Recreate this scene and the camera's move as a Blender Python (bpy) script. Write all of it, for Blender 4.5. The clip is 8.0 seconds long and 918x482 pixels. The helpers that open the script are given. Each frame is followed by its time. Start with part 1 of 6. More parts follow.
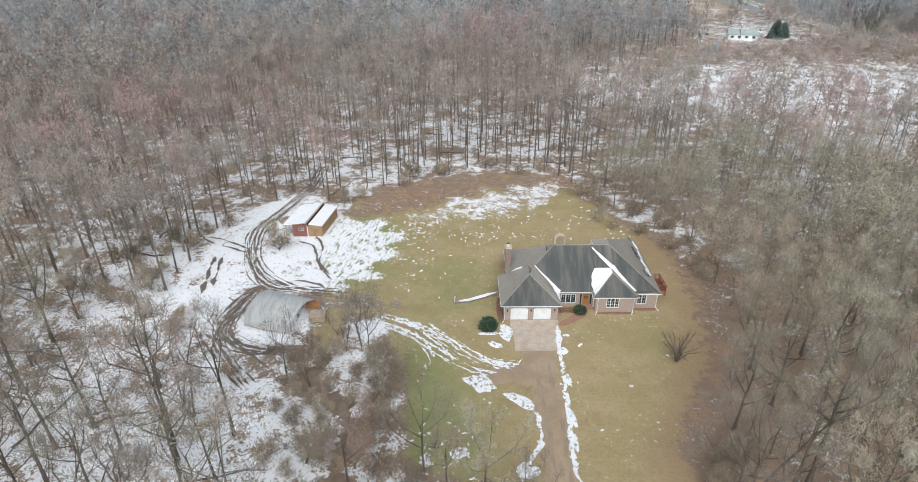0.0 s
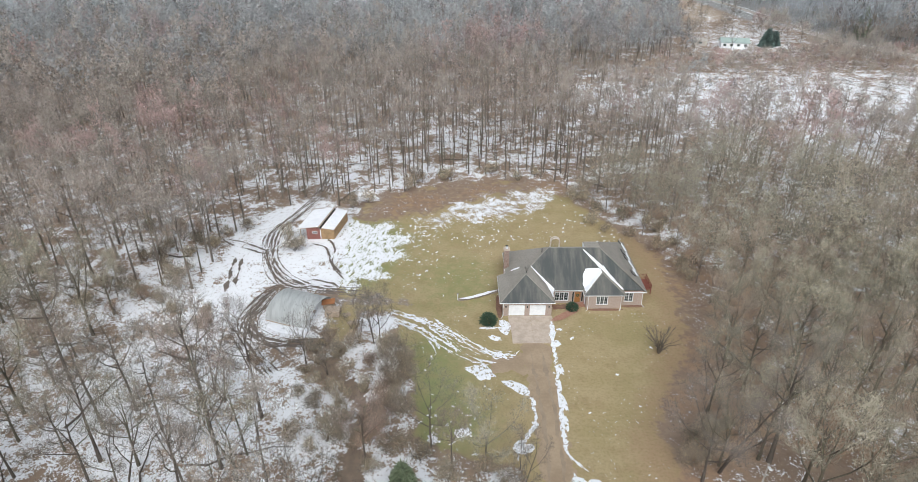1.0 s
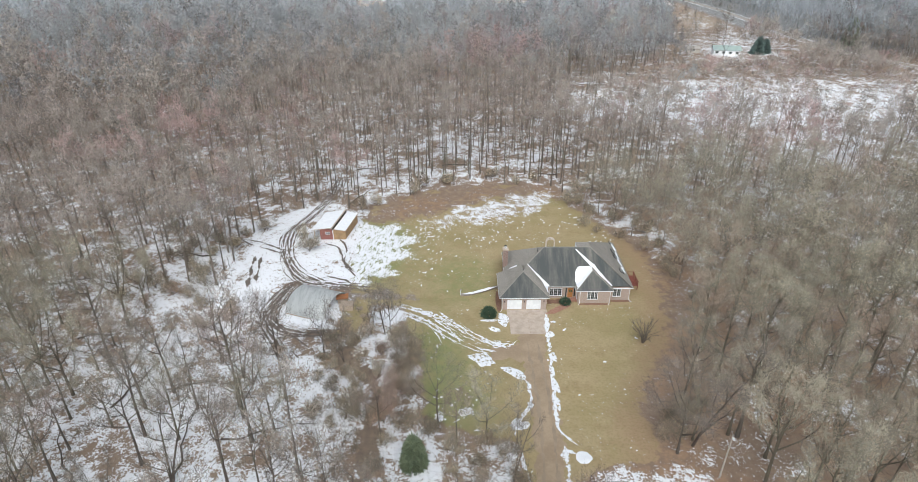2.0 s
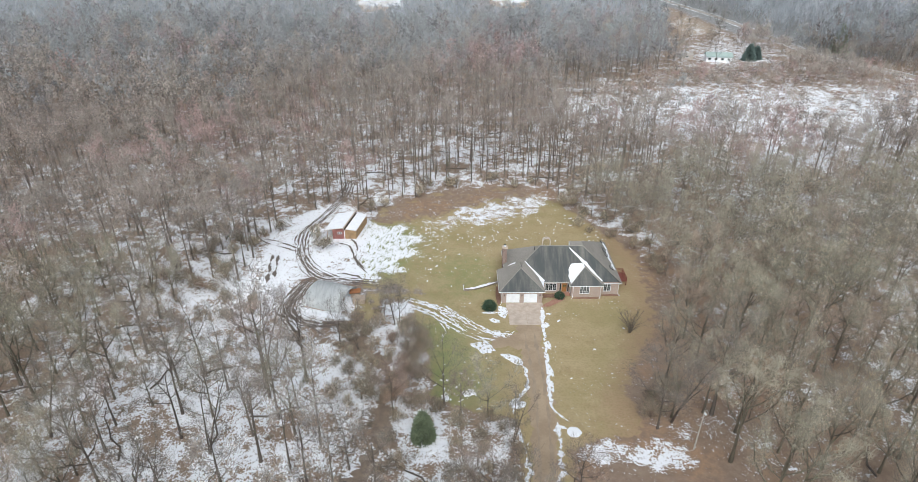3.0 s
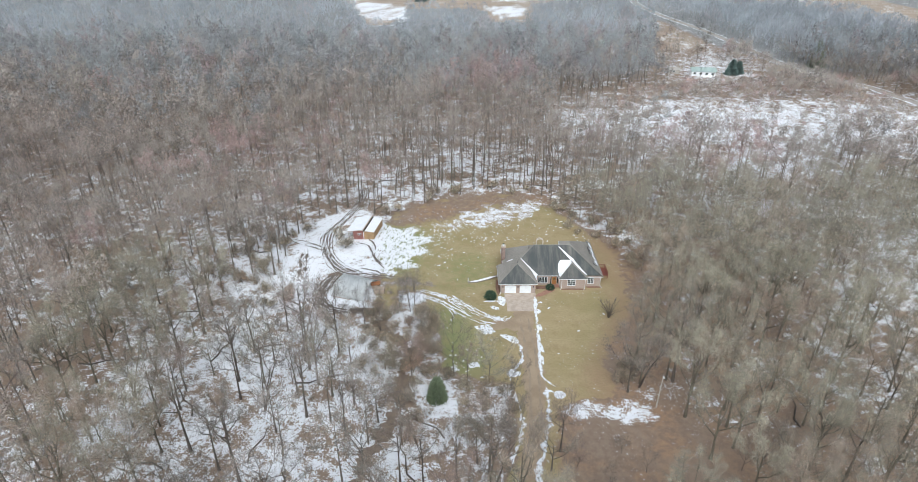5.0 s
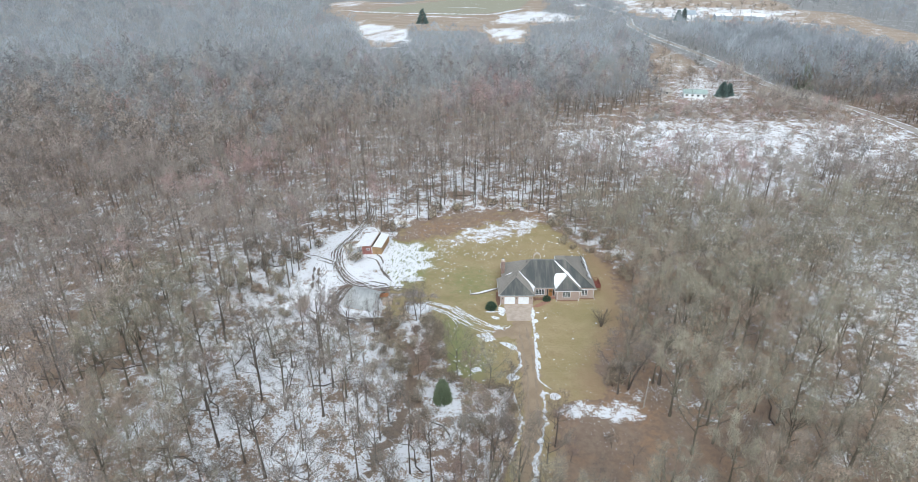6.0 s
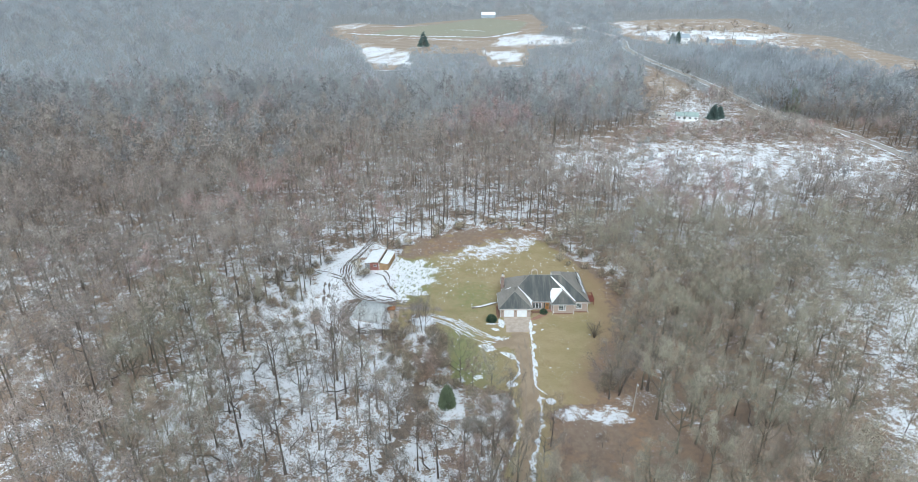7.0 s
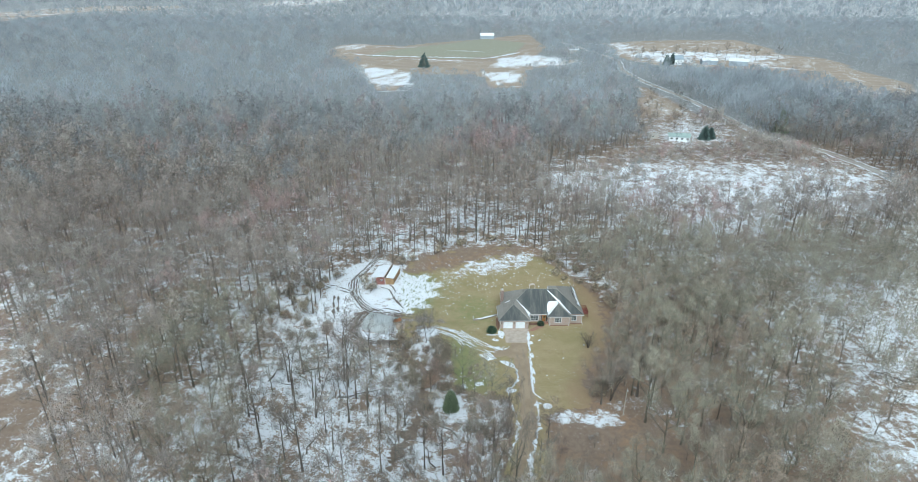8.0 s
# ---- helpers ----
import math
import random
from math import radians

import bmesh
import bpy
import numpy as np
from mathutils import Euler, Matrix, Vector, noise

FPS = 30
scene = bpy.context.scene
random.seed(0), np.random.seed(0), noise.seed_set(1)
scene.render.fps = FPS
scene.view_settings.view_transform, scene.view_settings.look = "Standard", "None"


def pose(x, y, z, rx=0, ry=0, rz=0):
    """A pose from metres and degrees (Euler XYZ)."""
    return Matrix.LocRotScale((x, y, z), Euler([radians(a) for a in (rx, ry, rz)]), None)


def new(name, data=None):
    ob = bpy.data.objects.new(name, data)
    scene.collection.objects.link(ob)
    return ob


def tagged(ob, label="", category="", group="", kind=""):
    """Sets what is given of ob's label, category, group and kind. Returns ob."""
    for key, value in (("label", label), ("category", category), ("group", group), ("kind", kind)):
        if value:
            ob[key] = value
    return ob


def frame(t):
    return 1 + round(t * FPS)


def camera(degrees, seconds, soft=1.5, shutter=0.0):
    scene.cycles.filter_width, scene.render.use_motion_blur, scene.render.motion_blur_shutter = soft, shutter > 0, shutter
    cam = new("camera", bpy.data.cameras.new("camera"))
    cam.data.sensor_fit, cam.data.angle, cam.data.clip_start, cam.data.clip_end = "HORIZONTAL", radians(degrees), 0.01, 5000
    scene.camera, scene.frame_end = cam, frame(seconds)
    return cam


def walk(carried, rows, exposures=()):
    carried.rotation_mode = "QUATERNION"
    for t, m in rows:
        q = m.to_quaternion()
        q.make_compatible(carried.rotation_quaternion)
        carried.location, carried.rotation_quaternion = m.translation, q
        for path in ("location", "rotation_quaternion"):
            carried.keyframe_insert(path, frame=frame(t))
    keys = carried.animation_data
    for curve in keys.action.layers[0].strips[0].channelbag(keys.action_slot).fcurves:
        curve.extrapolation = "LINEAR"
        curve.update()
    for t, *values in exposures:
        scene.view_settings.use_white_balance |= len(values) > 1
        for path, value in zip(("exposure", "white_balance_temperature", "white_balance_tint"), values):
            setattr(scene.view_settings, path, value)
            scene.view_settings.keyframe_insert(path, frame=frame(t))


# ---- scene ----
cam = camera(73.7, 8.0, soft=0.5)
ROWS = [  # seconds, x, y, z, yaw, pitch, roll
    (0.0, 0.00, 0.00, 56.30, 0.00, -28.88, 0.23),
    (0.5, -0.19, -3.77, 58.60, 0.01, -28.83, 0.21),
    (1.0, -0.42, -7.78, 60.90, 0.02, -28.78, 0.21),
    (1.5, -0.67, -12.08, 63.23, 0.03, -28.74, 0.19),
    (3.0, -1.66, -25.77, 70.25, 0.02, -28.63, 0.12),
    (3.5, -2.01, -30.55, 72.59, 0.02, -28.64, 0.10),
    (4.0, -2.36, -35.44, 74.92, 0.00, -28.60, 0.08),
    (4.5, -2.73, -40.37, 77.24, -0.02, -28.56, 0.07),
    (6.0, -3.94, -55.14, 84.45, -0.07, -26.71, 0.04),
    (6.5, -4.40, -60.11, 86.89, -0.10, -25.88, 0.01),
    (7.0, -4.92, -65.11, 89.28, -0.14, -25.09, -0.04),
    (7.5, -5.47, -70.18, 91.62, -0.19, -24.31, -0.11),
    (8.0, -6.04, -75.27, 93.93, -0.24, -23.57, -0.17),
]
walk(cam, [(t, pose(x, y, z, 90 + pitch, roll, yaw)) for t, x, y, z, yaw, pitch, roll in ROWS],
     exposures=[(0.0, -0.01, 6120, 5), (3.5, 0.02, 6000, 5), (4.5, 0.03, 5920, 4), (6.5, 0.04, 5680, 2), (8.0, -0.06, 5430, -6)])

# ---- overcast winter daylight ----
world = bpy.data.worlds.new("overcast_sky")
scene.world = world
world.use_nodes = True
wn = world.node_tree.nodes
wl = world.node_tree.links
sky = wn.new("ShaderNodeTexSky")
sky.sky_type = "NISHITA"
sky.sun_disc = False
sky.sun_elevation = radians(38)
sky.sun_rotation = radians(200)
sky.dust_density = 4.0
sky.ozone_density = 1.0
dull = wn.new("ShaderNodeHueSaturation")
dull.inputs["Saturation"].default_value = 0.30
wl.new(sky.outputs[0], dull.inputs["Color"])
wl.new(dull.outputs[0], wn["Background"].inputs["Color"])
wn["Background"].inputs["Strength"].default_value = 0.15

sun_data = bpy.data.lights.new("sun", "SUN")
sun_data.energy = 1.5
sun_data.angle = radians(35)
sun_data.color = (1.0, 0.97, 0.93)
sun = new("sun", sun_data)
sun.matrix_world = pose(0, 0, 120, 42, 0, 20)

# ---- materials ----
class Nodes:
    """A short way to write node trees."""

    def __init__(self, name):
        self.mat = bpy.data.materials.new(name)
        self.mat.use_nodes = True
        self.tree = self.mat.node_tree
        self.bsdf = self.tree.nodes["Principled BSDF"]
        self.where = self.node("ShaderNodeTexCoord").outputs["Object"]

    def node(self, kind):
        return self.tree.nodes.new(kind)

    def link(self, a, b):
        self.tree.links.new(a, b)

    def put(self, socket, value):
        if isinstance(value, bpy.types.NodeSocket):
            self.link(value, socket)
        elif isinstance(value, tuple) and len(value) == 3 and socket.type == "RGBA":
            socket.default_value = (*value, 1)
        else:
            socket.default_value = value

    def math(self, op, a, b=0.0, clamp=False):
        n = self.node("ShaderNodeMath")
        n.operation = op
        n.use_clamp = clamp
        self.put(n.inputs[0], a)
        self.put(n.inputs[1], b)
        return n.outputs[0]

    def mix(self, fac, a, b):
        n = self.node("ShaderNodeMix")
        n.data_type = "RGBA"
        self.put(n.inputs[0], fac)
        self.put(n.inputs[6], a)
        self.put(n.inputs[7], b)
        return n.outputs[2]

    def ramp(self, value, lo, hi):
        n = self.node("ShaderNodeMapRange")
        n.interpolation_type = "SMOOTHSTEP"
        self.put(n.inputs[0], value)
        n.inputs[1].default_value = lo
        n.inputs[2].default_value = hi
        return n.outputs[0]

    def noise(self, scale, detail=4.0, rough=0.55, stretch=None, turn=0.0):
        n = self.node("ShaderNodeTexNoise")
        n.inputs["Scale"].default_value = scale
        n.inputs["Detail"].default_value = detail
        n.inputs["Roughness"].default_value = rough
        src = self.where
        if stretch:
            for key, value in (("Rotation", (0, 0, turn)), ("Scale", stretch)):
                m = self.node("ShaderNodeMapping")
                m.inputs[key].default_value = value
                self.link(src, m.inputs[0])
                src = m.outputs[0]
        self.link(src, n.inputs["Vector"])
        return n.outputs["Fac"]

    def attribute(self, name):
        n = self.node("ShaderNodeAttribute")
        n.attribute_name = name
        return n.outputs["Fac"]

    def random(self):
        return self.node("ShaderNodeObjectInfo").outputs["Random"]

    def bump(self, height, strength=0.5, distance=0.02):
        n = self.node("ShaderNodeBump")
        n.inputs["Strength"].default_value = strength
        n.inputs["Distance"].default_value = distance
        self.put(n.inputs["Height"], height)
        self.link(n.outputs[0], self.bsdf.inputs["Normal"])

    def done(self, color, rough=0.85, metal=0.0, spec=None):
        self.put(self.bsdf.inputs["Base Color"], color)
        self.put(self.bsdf.inputs["Roughness"], rough)
        self.bsdf.inputs["Metallic"].default_value = metal
        if spec is not None:
            self.bsdf.inputs["Specular IOR Level"].default_value = spec
        return self.mat


def plain(name, a, b, scale=3.0, rough=0.8, metal=0.0, bump=0.3, detail=5.0):
    """Two tones mixed by a coarse and a fine noise, with a fine relief."""
    k = Nodes(name)
    coarse = k.noise(scale, detail)
    fine = k.noise(scale * 9, 3)
    both = k.math("ADD", k.math("MULTIPLY", coarse, 0.7), k.math("MULTIPLY", fine, 0.3))
    k.bump(fine, bump)
    return k.done(k.mix(k.ramp(both, 0.33, 0.67), a, b), rough, metal)


SNOW_A, SNOW_B = (0.92, 0.92, 0.95), (0.83, 0.83, 0.87)
M_SNOW = plain("snow", SNOW_A, SNOW_B, 1.2, 0.7)


def thin_snow():
    """Old snow eaten into holes and ragged edges."""
    k = Nodes("melting_snow")
    fine = k.noise(2.6, 6, 0.65)
    k.put(k.bsdf.inputs["Alpha"], k.ramp(k.noise(1.9, 6, 0.72), 0.425, 0.455))
    k.bump(fine, 0.5, 0.04)
    return k.done(k.mix(fine, SNOW_A, SNOW_B), 0.75)


M_SNOW_THIN = thin_snow()
M_MUD = plain("wet_mud", (0.12, 0.095, 0.082), (0.20, 0.165, 0.14), 0.9, 0.7, bump=0.6)
M_CONCRETE = plain("weathered_concrete", (0.58, 0.485, 0.405), (0.43, 0.345, 0.28), 0.8, 0.85)
M_GRAVEL = plain("gravel_drive", (0.43, 0.325, 0.225), (0.32, 0.235, 0.16), 0.30, 0.95, bump=0.8, detail=9)
M_ROAD = plain("gravel_road", (0.38, 0.32, 0.27), (0.52, 0.47, 0.43), 0.05, 0.9)
M_WHITE = plain("white_paint", (0.83, 0.84, 0.86), (0.74, 0.75, 0.77), 1.5, 0.5, bump=0.1)
M_DOOR_WOOD = plain("stained_oak", (0.42, 0.20, 0.06), (0.30, 0.13, 0.04), 4, 0.45)
M_RED_WOOD = plain("red_deck_wood", (0.27, 0.085, 0.06), (0.19, 0.06, 0.045), 3, 0.7)
M_RED_BARN = plain("faded_red_siding", (0.30, 0.125, 0.105), (0.22, 0.095, 0.08), 1.2, 0.8)
M_TAN_WOOD = plain("tan_plywood", (0.40, 0.26, 0.14), (0.28, 0.18, 0.095), 1.2, 0.8)
M_OLD_WOOD = plain("weathered_planks", (0.50, 0.40, 0.32), (0.36, 0.28, 0.22), 2.5, 0.85)
M_DARK = plain("dark_interior", (0.035, 0.033, 0.03), (0.05, 0.047, 0.043), 1, 0.9)
M_STONE = plain("retaining_stone", (0.36, 0.31, 0.27), (0.25, 0.21, 0.18), 2.0, 0.9, bump=0.7)
M_BRICK_PATH = plain("brick_path", (0.42, 0.235, 0.17), (0.33, 0.17, 0.12), 2.5, 0.9, bump=0.5)
M_MULCH = plain("bark_mulch", (0.29, 0.165, 0.115), (0.19, 0.105, 0.075), 2.2, 0.95, bump=0.8)
M_METAL = plain("dull_metal", (0.5, 0.5, 0.5), (0.4, 0.4, 0.4), 4, 0.4, 0.9)
M_GREEN_ROOF = plain("green_metal_roof", (0.40, 0.48, 0.45), (0.32, 0.39, 0.37), 0.4, 0.6)
M_BLUE_METAL = plain("blue_grey_steel_siding", (0.38, 0.43, 0.48), (0.30, 0.34, 0.39), 0.3, 0.6)
M_POLE = plain("grey_pole_wood", (0.46, 0.42, 0.38), (0.34, 0.31, 0.28), 2, 0.9)
M_RUST = plain("rusty_orange_sheet", (0.40, 0.17, 0.07), (0.26, 0.11, 0.05), 2.5, 0.8)
M_PINK = plain("weathered_pergola_wood", (0.68, 0.60, 0.55), (0.55, 0.48, 0.43), 3, 0.85)
M_NEEDLE = plain("spruce_needles", (0.040, 0.075, 0.045), (0.070, 0.110, 0.062), 1.4, 0.8, bump=0.2)
# Blue-green needles of far spruces, their colour lightened for haze.
M_SPRUCE_HAZED = plain("blue_green_spruce", (0.10, 0.15, 0.14), (0.15, 0.20, 0.18), 1.0, 0.8, bump=0.2)
M_NEEDLE_PALE = plain("cedar_foliage", (0.13, 0.165, 0.10), (0.19, 0.22, 0.13), 1.4, 0.8, bump=0.2)


def bark_material(name, a, b, attribute=""):
    k = Nodes(name)
    rnd = k.attribute(attribute) if attribute else k.random()
    base = k.mix(rnd, a, b)
    streak = k.noise(2.0, 4, stretch=(2.5, 2.5, 0.35))
    lichen = k.mix(k.ramp(k.noise(0.5, 3), 0.52, 0.72), base, (0.19, 0.19, 0.12))
    k.bump(streak, 0.6, 0.03)
    return k.done(k.mix(k.math("MULTIPLY", streak, 0.55), lichen, (0.09, 0.075, 0.065)), 0.95, spec=0.1)


def twig_material(name, a, b, c, attribute="", grain_mix=0.45, vary=0.55, dense=0.45):
    """Sprays of fine twigs: each is partly see-through."""
    k = Nodes(name)
    k.bsdf.inputs["Alpha"].default_value = dense
    rnd = k.attribute(attribute) if attribute else k.random()
    tone = k.mix(k.ramp(rnd, 0.0, 0.7), a, b)
    tone = k.mix(k.ramp(rnd, 0.78, 0.95), tone, c)
    grain = k.noise(0.8, 2)
    shade = k.node("ShaderNodeHueSaturation")
    k.put(shade.inputs["Value"], k.math("ADD", k.math("MULTIPLY", k.math("FRACT", k.math("MULTIPLY", rnd, 7.31)), vary), 1.03 - vary / 2))
    k.put(shade.inputs["Color"], tone)
    tone = shade.outputs[0]
    return k.done(k.mix(k.math("MULTIPLY", grain, grain_mix), tone, (0.22, 0.20, 0.18)), 0.9, spec=0.1)


BARK = ((0.10, 0.08, 0.07), (0.16, 0.138, 0.12))
TWIG = ((0.41, 0.335, 0.30), (0.395, 0.35, 0.31), (0.48, 0.325, 0.31))
TWIG_OLIVE = ((0.44, 0.385, 0.30), (0.44, 0.405, 0.31), (0.48, 0.375, 0.30))
M_BARK = bark_material("tree_bark", *BARK)
M_TWIG = twig_material("bare_twigs", (0.305, 0.25, 0.215), (0.31, 0.275, 0.235), (0.37, 0.26, 0.23), dense=0.40)
M_BARK_OLIVE = bark_material("mossy_bark", (0.105, 0.09, 0.068), (0.18, 0.16, 0.12))
M_TWIG_OLIVE = twig_material("olive_twigs", *TWIG_OLIVE)
M_TWIG_OLIVE_WOODS = twig_material("olive_woods_twigs", (0.385, 0.335, 0.265), (0.385, 0.355, 0.275), (0.43, 0.335, 0.275), attribute="tint", dense=0.5)
M_BARK_WOODS = bark_material("woods_bark", (0.14, 0.115, 0.10), (0.225, 0.195, 0.17), attribute="tint")
M_TWIG_WOODS = twig_material("woods_twigs", *TWIG, attribute="tint", dense=0.5)
# Haze put into the colour: far twigs paler and bluish.
M_TWIG_HAZED = twig_material("distant_twigs", (0.34, 0.35, 0.375), (0.355, 0.385, 0.415), (0.40, 0.355, 0.365), attribute="tint", grain_mix=0.1, vary=0.45, dense=0.75)
# Middle-distance twigs: part of the haze, put into a greyer colour.
M_TWIG_HAZED_MID = twig_material("grey_twigs", (0.315, 0.305, 0.315), (0.32, 0.335, 0.345), (0.40, 0.32, 0.325), attribute="tint", grain_mix=0.15, vary=0.4, dense=0.52)
# Far bark paled in its colour for the same haze.
M_BARK_HAZED = bark_material("distant_bark", (0.26, 0.265, 0.27), (0.34, 0.345, 0.35), attribute="tint")
M_BRUSH = twig_material("brush_twigs", (0.40, 0.32, 0.235), (0.42, 0.355, 0.26), (0.46, 0.33, 0.25))

M_BRUSH_WOODS = twig_material("briar_stems", (0.21, 0.165, 0.12), (0.25, 0.20, 0.14), (0.27, 0.18, 0.13), attribute="tint", dense=0.8)


def ground_material():
    """Snow, lawn, leaf litter, mud and stubble, laid out by the ground's own attributes and broken up by noise."""
    k = Nodes("ground_cover")
    fine = k.noise(2.6, 6, 0.65)
    mid = k.noise(0.62, 8, 0.64)
    wide = k.noise(0.045, 4)
    lawn = k.mix(k.ramp(wide, 0.35, 0.65), (0.405, 0.315, 0.175), (0.335, 0.275, 0.142))
    blotch = k.ramp(k.noise(0.16, 6, 0.6), 0.40, 0.62)
    lawn = k.mix(k.math("MULTIPLY", blotch, 0.6), lawn, (0.455, 0.355, 0.215))
    lawn = k.mix(k.math("MULTIPLY", k.ramp(k.noise(0.33, 5, 0.65), 0.5, 0.68), 0.5), lawn, (0.31, 0.225, 0.125))
    rust = k.ramp(k.math("ADD", k.attribute("rust"), k.math("MULTIPLY", k.math("SUBTRACT", mid, 0.5), 0.9)), 0.1, 0.95)
    lawn = k.mix(rust, lawn, (0.36, 0.245, 0.155))
    lawn = k.mix(k.math("MULTIPLY", k.ramp(fine, 0.42, 0.66), 0.38), lawn, (0.22, 0.178, 0.09))
    lawn = k.mix(k.ramp(k.math("ADD", k.attribute("green"), k.math("MULTIPLY", k.math("SUBTRACT", mid, 0.5), 0.8)), 0.2, 0.9), lawn, (0.225, 0.245, 0.105))
    rusty = k.ramp(k.noise(0.11, 5, 0.6), 0.42, 0.6)
    litter = k.mix(k.ramp(mid, 0.35, 0.65), k.mix(k.math("MULTIPLY", rusty, k.math("ADD", k.math("MULTIPLY", k.attribute("rust"), 0.9), 0.12)), (0.35, 0.265, 0.20), (0.44, 0.27, 0.16)), (0.27, 0.19, 0.14))
    litter = k.mix(k.math("MULTIPLY", fine, 0.55), litter, (0.155, 0.115, 0.092))
    field = k.mix(k.ramp(k.noise(0.05, 6, stretch=(0.4, 2.0, 1), turn=0.3), 0.35, 0.65), (0.44, 0.35, 0.28), (0.36, 0.285, 0.22))
    mud = k.mix(k.ramp(mid, 0.4, 0.6), (0.21, 0.165, 0.14), (0.29, 0.235, 0.20))

    def soft(name, spread):
        v = k.math("ADD", k.attribute(name), k.math("MULTIPLY", k.math("SUBTRACT", mid, 0.5), spread))
        return k.ramp(v, 0.38, 0.62)

    color = k.mix(soft("litter", 1.0), lawn, litter)
    # Far floor: haze put into the colour as a flat grey.
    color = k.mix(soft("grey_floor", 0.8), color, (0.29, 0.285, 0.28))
    color = k.mix(soft("field", 0.5), color, field)
    color = k.mix(soft("green_field", 0.5), color, (0.36, 0.34, 0.26))
    color = k.mix(soft("mud", 1.2), color, mud)
    crumbs = k.math("ADD", k.math("MULTIPLY", mid, 0.42), k.math("MULTIPLY", k.noise(3.0, 6, 0.75), 0.58))
    cover = k.math("ADD", k.attribute("snow"), k.math("MULTIPLY", k.math("SUBTRACT", crumbs, 0.5), 4.6))
    leafy = k.math("ADD", k.math("MULTIPLY", k.noise(0.13, 3, 0.55), 0.5), k.math("MULTIPLY", k.noise(0.30, 6, 0.7), 0.5))
    cover = k.math("ADD", cover, k.math("MULTIPLY", k.math("MULTIPLY", k.math("SUBTRACT", leafy, 0.5), k.attribute("litter")), 3.2))
    drifts = k.noise(0.05, 7, 0.62, stretch=(1.3, 0.45, 1), turn=0.4)
    cover = k.math("ADD", cover, k.math("MULTIPLY", k.math("MULTIPLY", k.math("SUBTRACT", drifts, 0.5), k.attribute("field")), 2.6))
    rows = k.ramp(k.noise(1.0, 8, 0.78, stretch=(1.6, 0.42, 1), turn=0.2), 0.50, 0.60)
    cover = k.math("SUBTRACT", cover, k.math("MULTIPLY", k.math("MULTIPLY", rows, k.attribute("stripe")), 0.95))
    crumb = k.math("MULTIPLY", k.ramp(k.noise(1.7, 4, 0.65), 0.64, 0.65), k.ramp(k.noise(0.14, 3), 0.50, 0.60))
    pits = k.ramp(k.noise(1.6, 6, 0.72), 0.575, 0.64)
    cover = k.math("SUBTRACT", k.math("ADD", k.ramp(cover, 0.46, 0.56), crumb, True), k.math("MULTIPLY", pits, 0.75), True)
    snow = k.mix(fine, SNOW_A, SNOW_B)
    k.bump(k.math("ADD", k.math("MULTIPLY", cover, 1.0), k.math("MULTIPLY", fine, 0.4)), 0.5, 0.06)
    return k.done(k.mix(cover, color, snow), 0.9, spec=0.2)


M_GROUND = ground_material()


def shingle_material(name, streak_mix):
    k = Nodes(name)
    rows = k.node("ShaderNodeTexBrick")
    rows.inputs["Scale"].default_value = 1.0
    rows.inputs["Brick Width"].default_value = 0.32
    rows.inputs["Row Height"].default_value = 0.14
    rows.inputs["Mortar Size"].default_value = 0.012
    k.link(k.where, rows.inputs["Vector"])
    rows.inputs["Color1"].default_value = (0.265, 0.24, 0.215, 1)
    rows.inputs["Color2"].default_value = (0.32, 0.29, 0.26, 1)
    rows.inputs["Mortar"].default_value = (0.17, 0.155, 0.14, 1)
    streak = k.ramp(k.noise(0.5, 3, 0.5, stretch=(1.3, 0.16, 0.16)), 0.08 if streak_mix > 0.6 else 0.42, 0.50 if streak_mix > 0.6 else 0.75)
    worn = k.ramp(k.noise(0.9, 6, 0.65, stretch=(1.0, 0.18, 0.18)), 0.36, 0.60)
    streak = k.math("MULTIPLY", streak, k.math("ADD", k.math("MULTIPLY", worn, 0.30), 0.70))
    color = k.mix(k.math("MULTIPLY", streak, streak_mix), rows.outputs[0], (0.082, 0.088, 0.088))
    color = k.mix(k.math("MULTIPLY", k.noise(0.25, 3), 0.7 - 0.7 * streak_mix), color, (0.40, 0.37, 0.335))
    k.bump(rows.outputs["Fac"], 0.3, 0.01)
    return k.done(color, 0.95, spec=0.15)


def brick_material(name, a, b, mortar):
    k = Nodes(name)
    m = k.node("ShaderNodeMapping")
    m.inputs["Rotation"].default_value = (radians(90), 0, 0)
    k.link(k.where, m.inputs[0])
    rows = k.node("ShaderNodeTexBrick")
    rows.inputs["Scale"].default_value = 1.0
    rows.inputs["Brick Width"].default_value = 0.21
    rows.inputs["Row Height"].default_value = 0.075
    rows.inputs["Mortar Size"].default_value = 0.01
    rows.inputs["Color1"].default_value = (*a, 1)
    rows.inputs["Color2"].default_value = (*b, 1)
    rows.inputs["Mortar"].default_value = (*mortar, 1)
    k.link(m.outputs[0], rows.inputs["Vector"])
    color = k.mix(k.math("MULTIPLY", k.noise(0.8, 5), 0.4), rows.outputs[0], b)
    k.bump(rows.outputs["Fac"], 0.4, 0.01)
    return k.done(color, 0.9)


M_SHINGLE = shingle_material("asphalt_shingles", 0.3)
M_SHINGLE_STREAKED = shingle_material("algae_stained_shingles", 0.98)
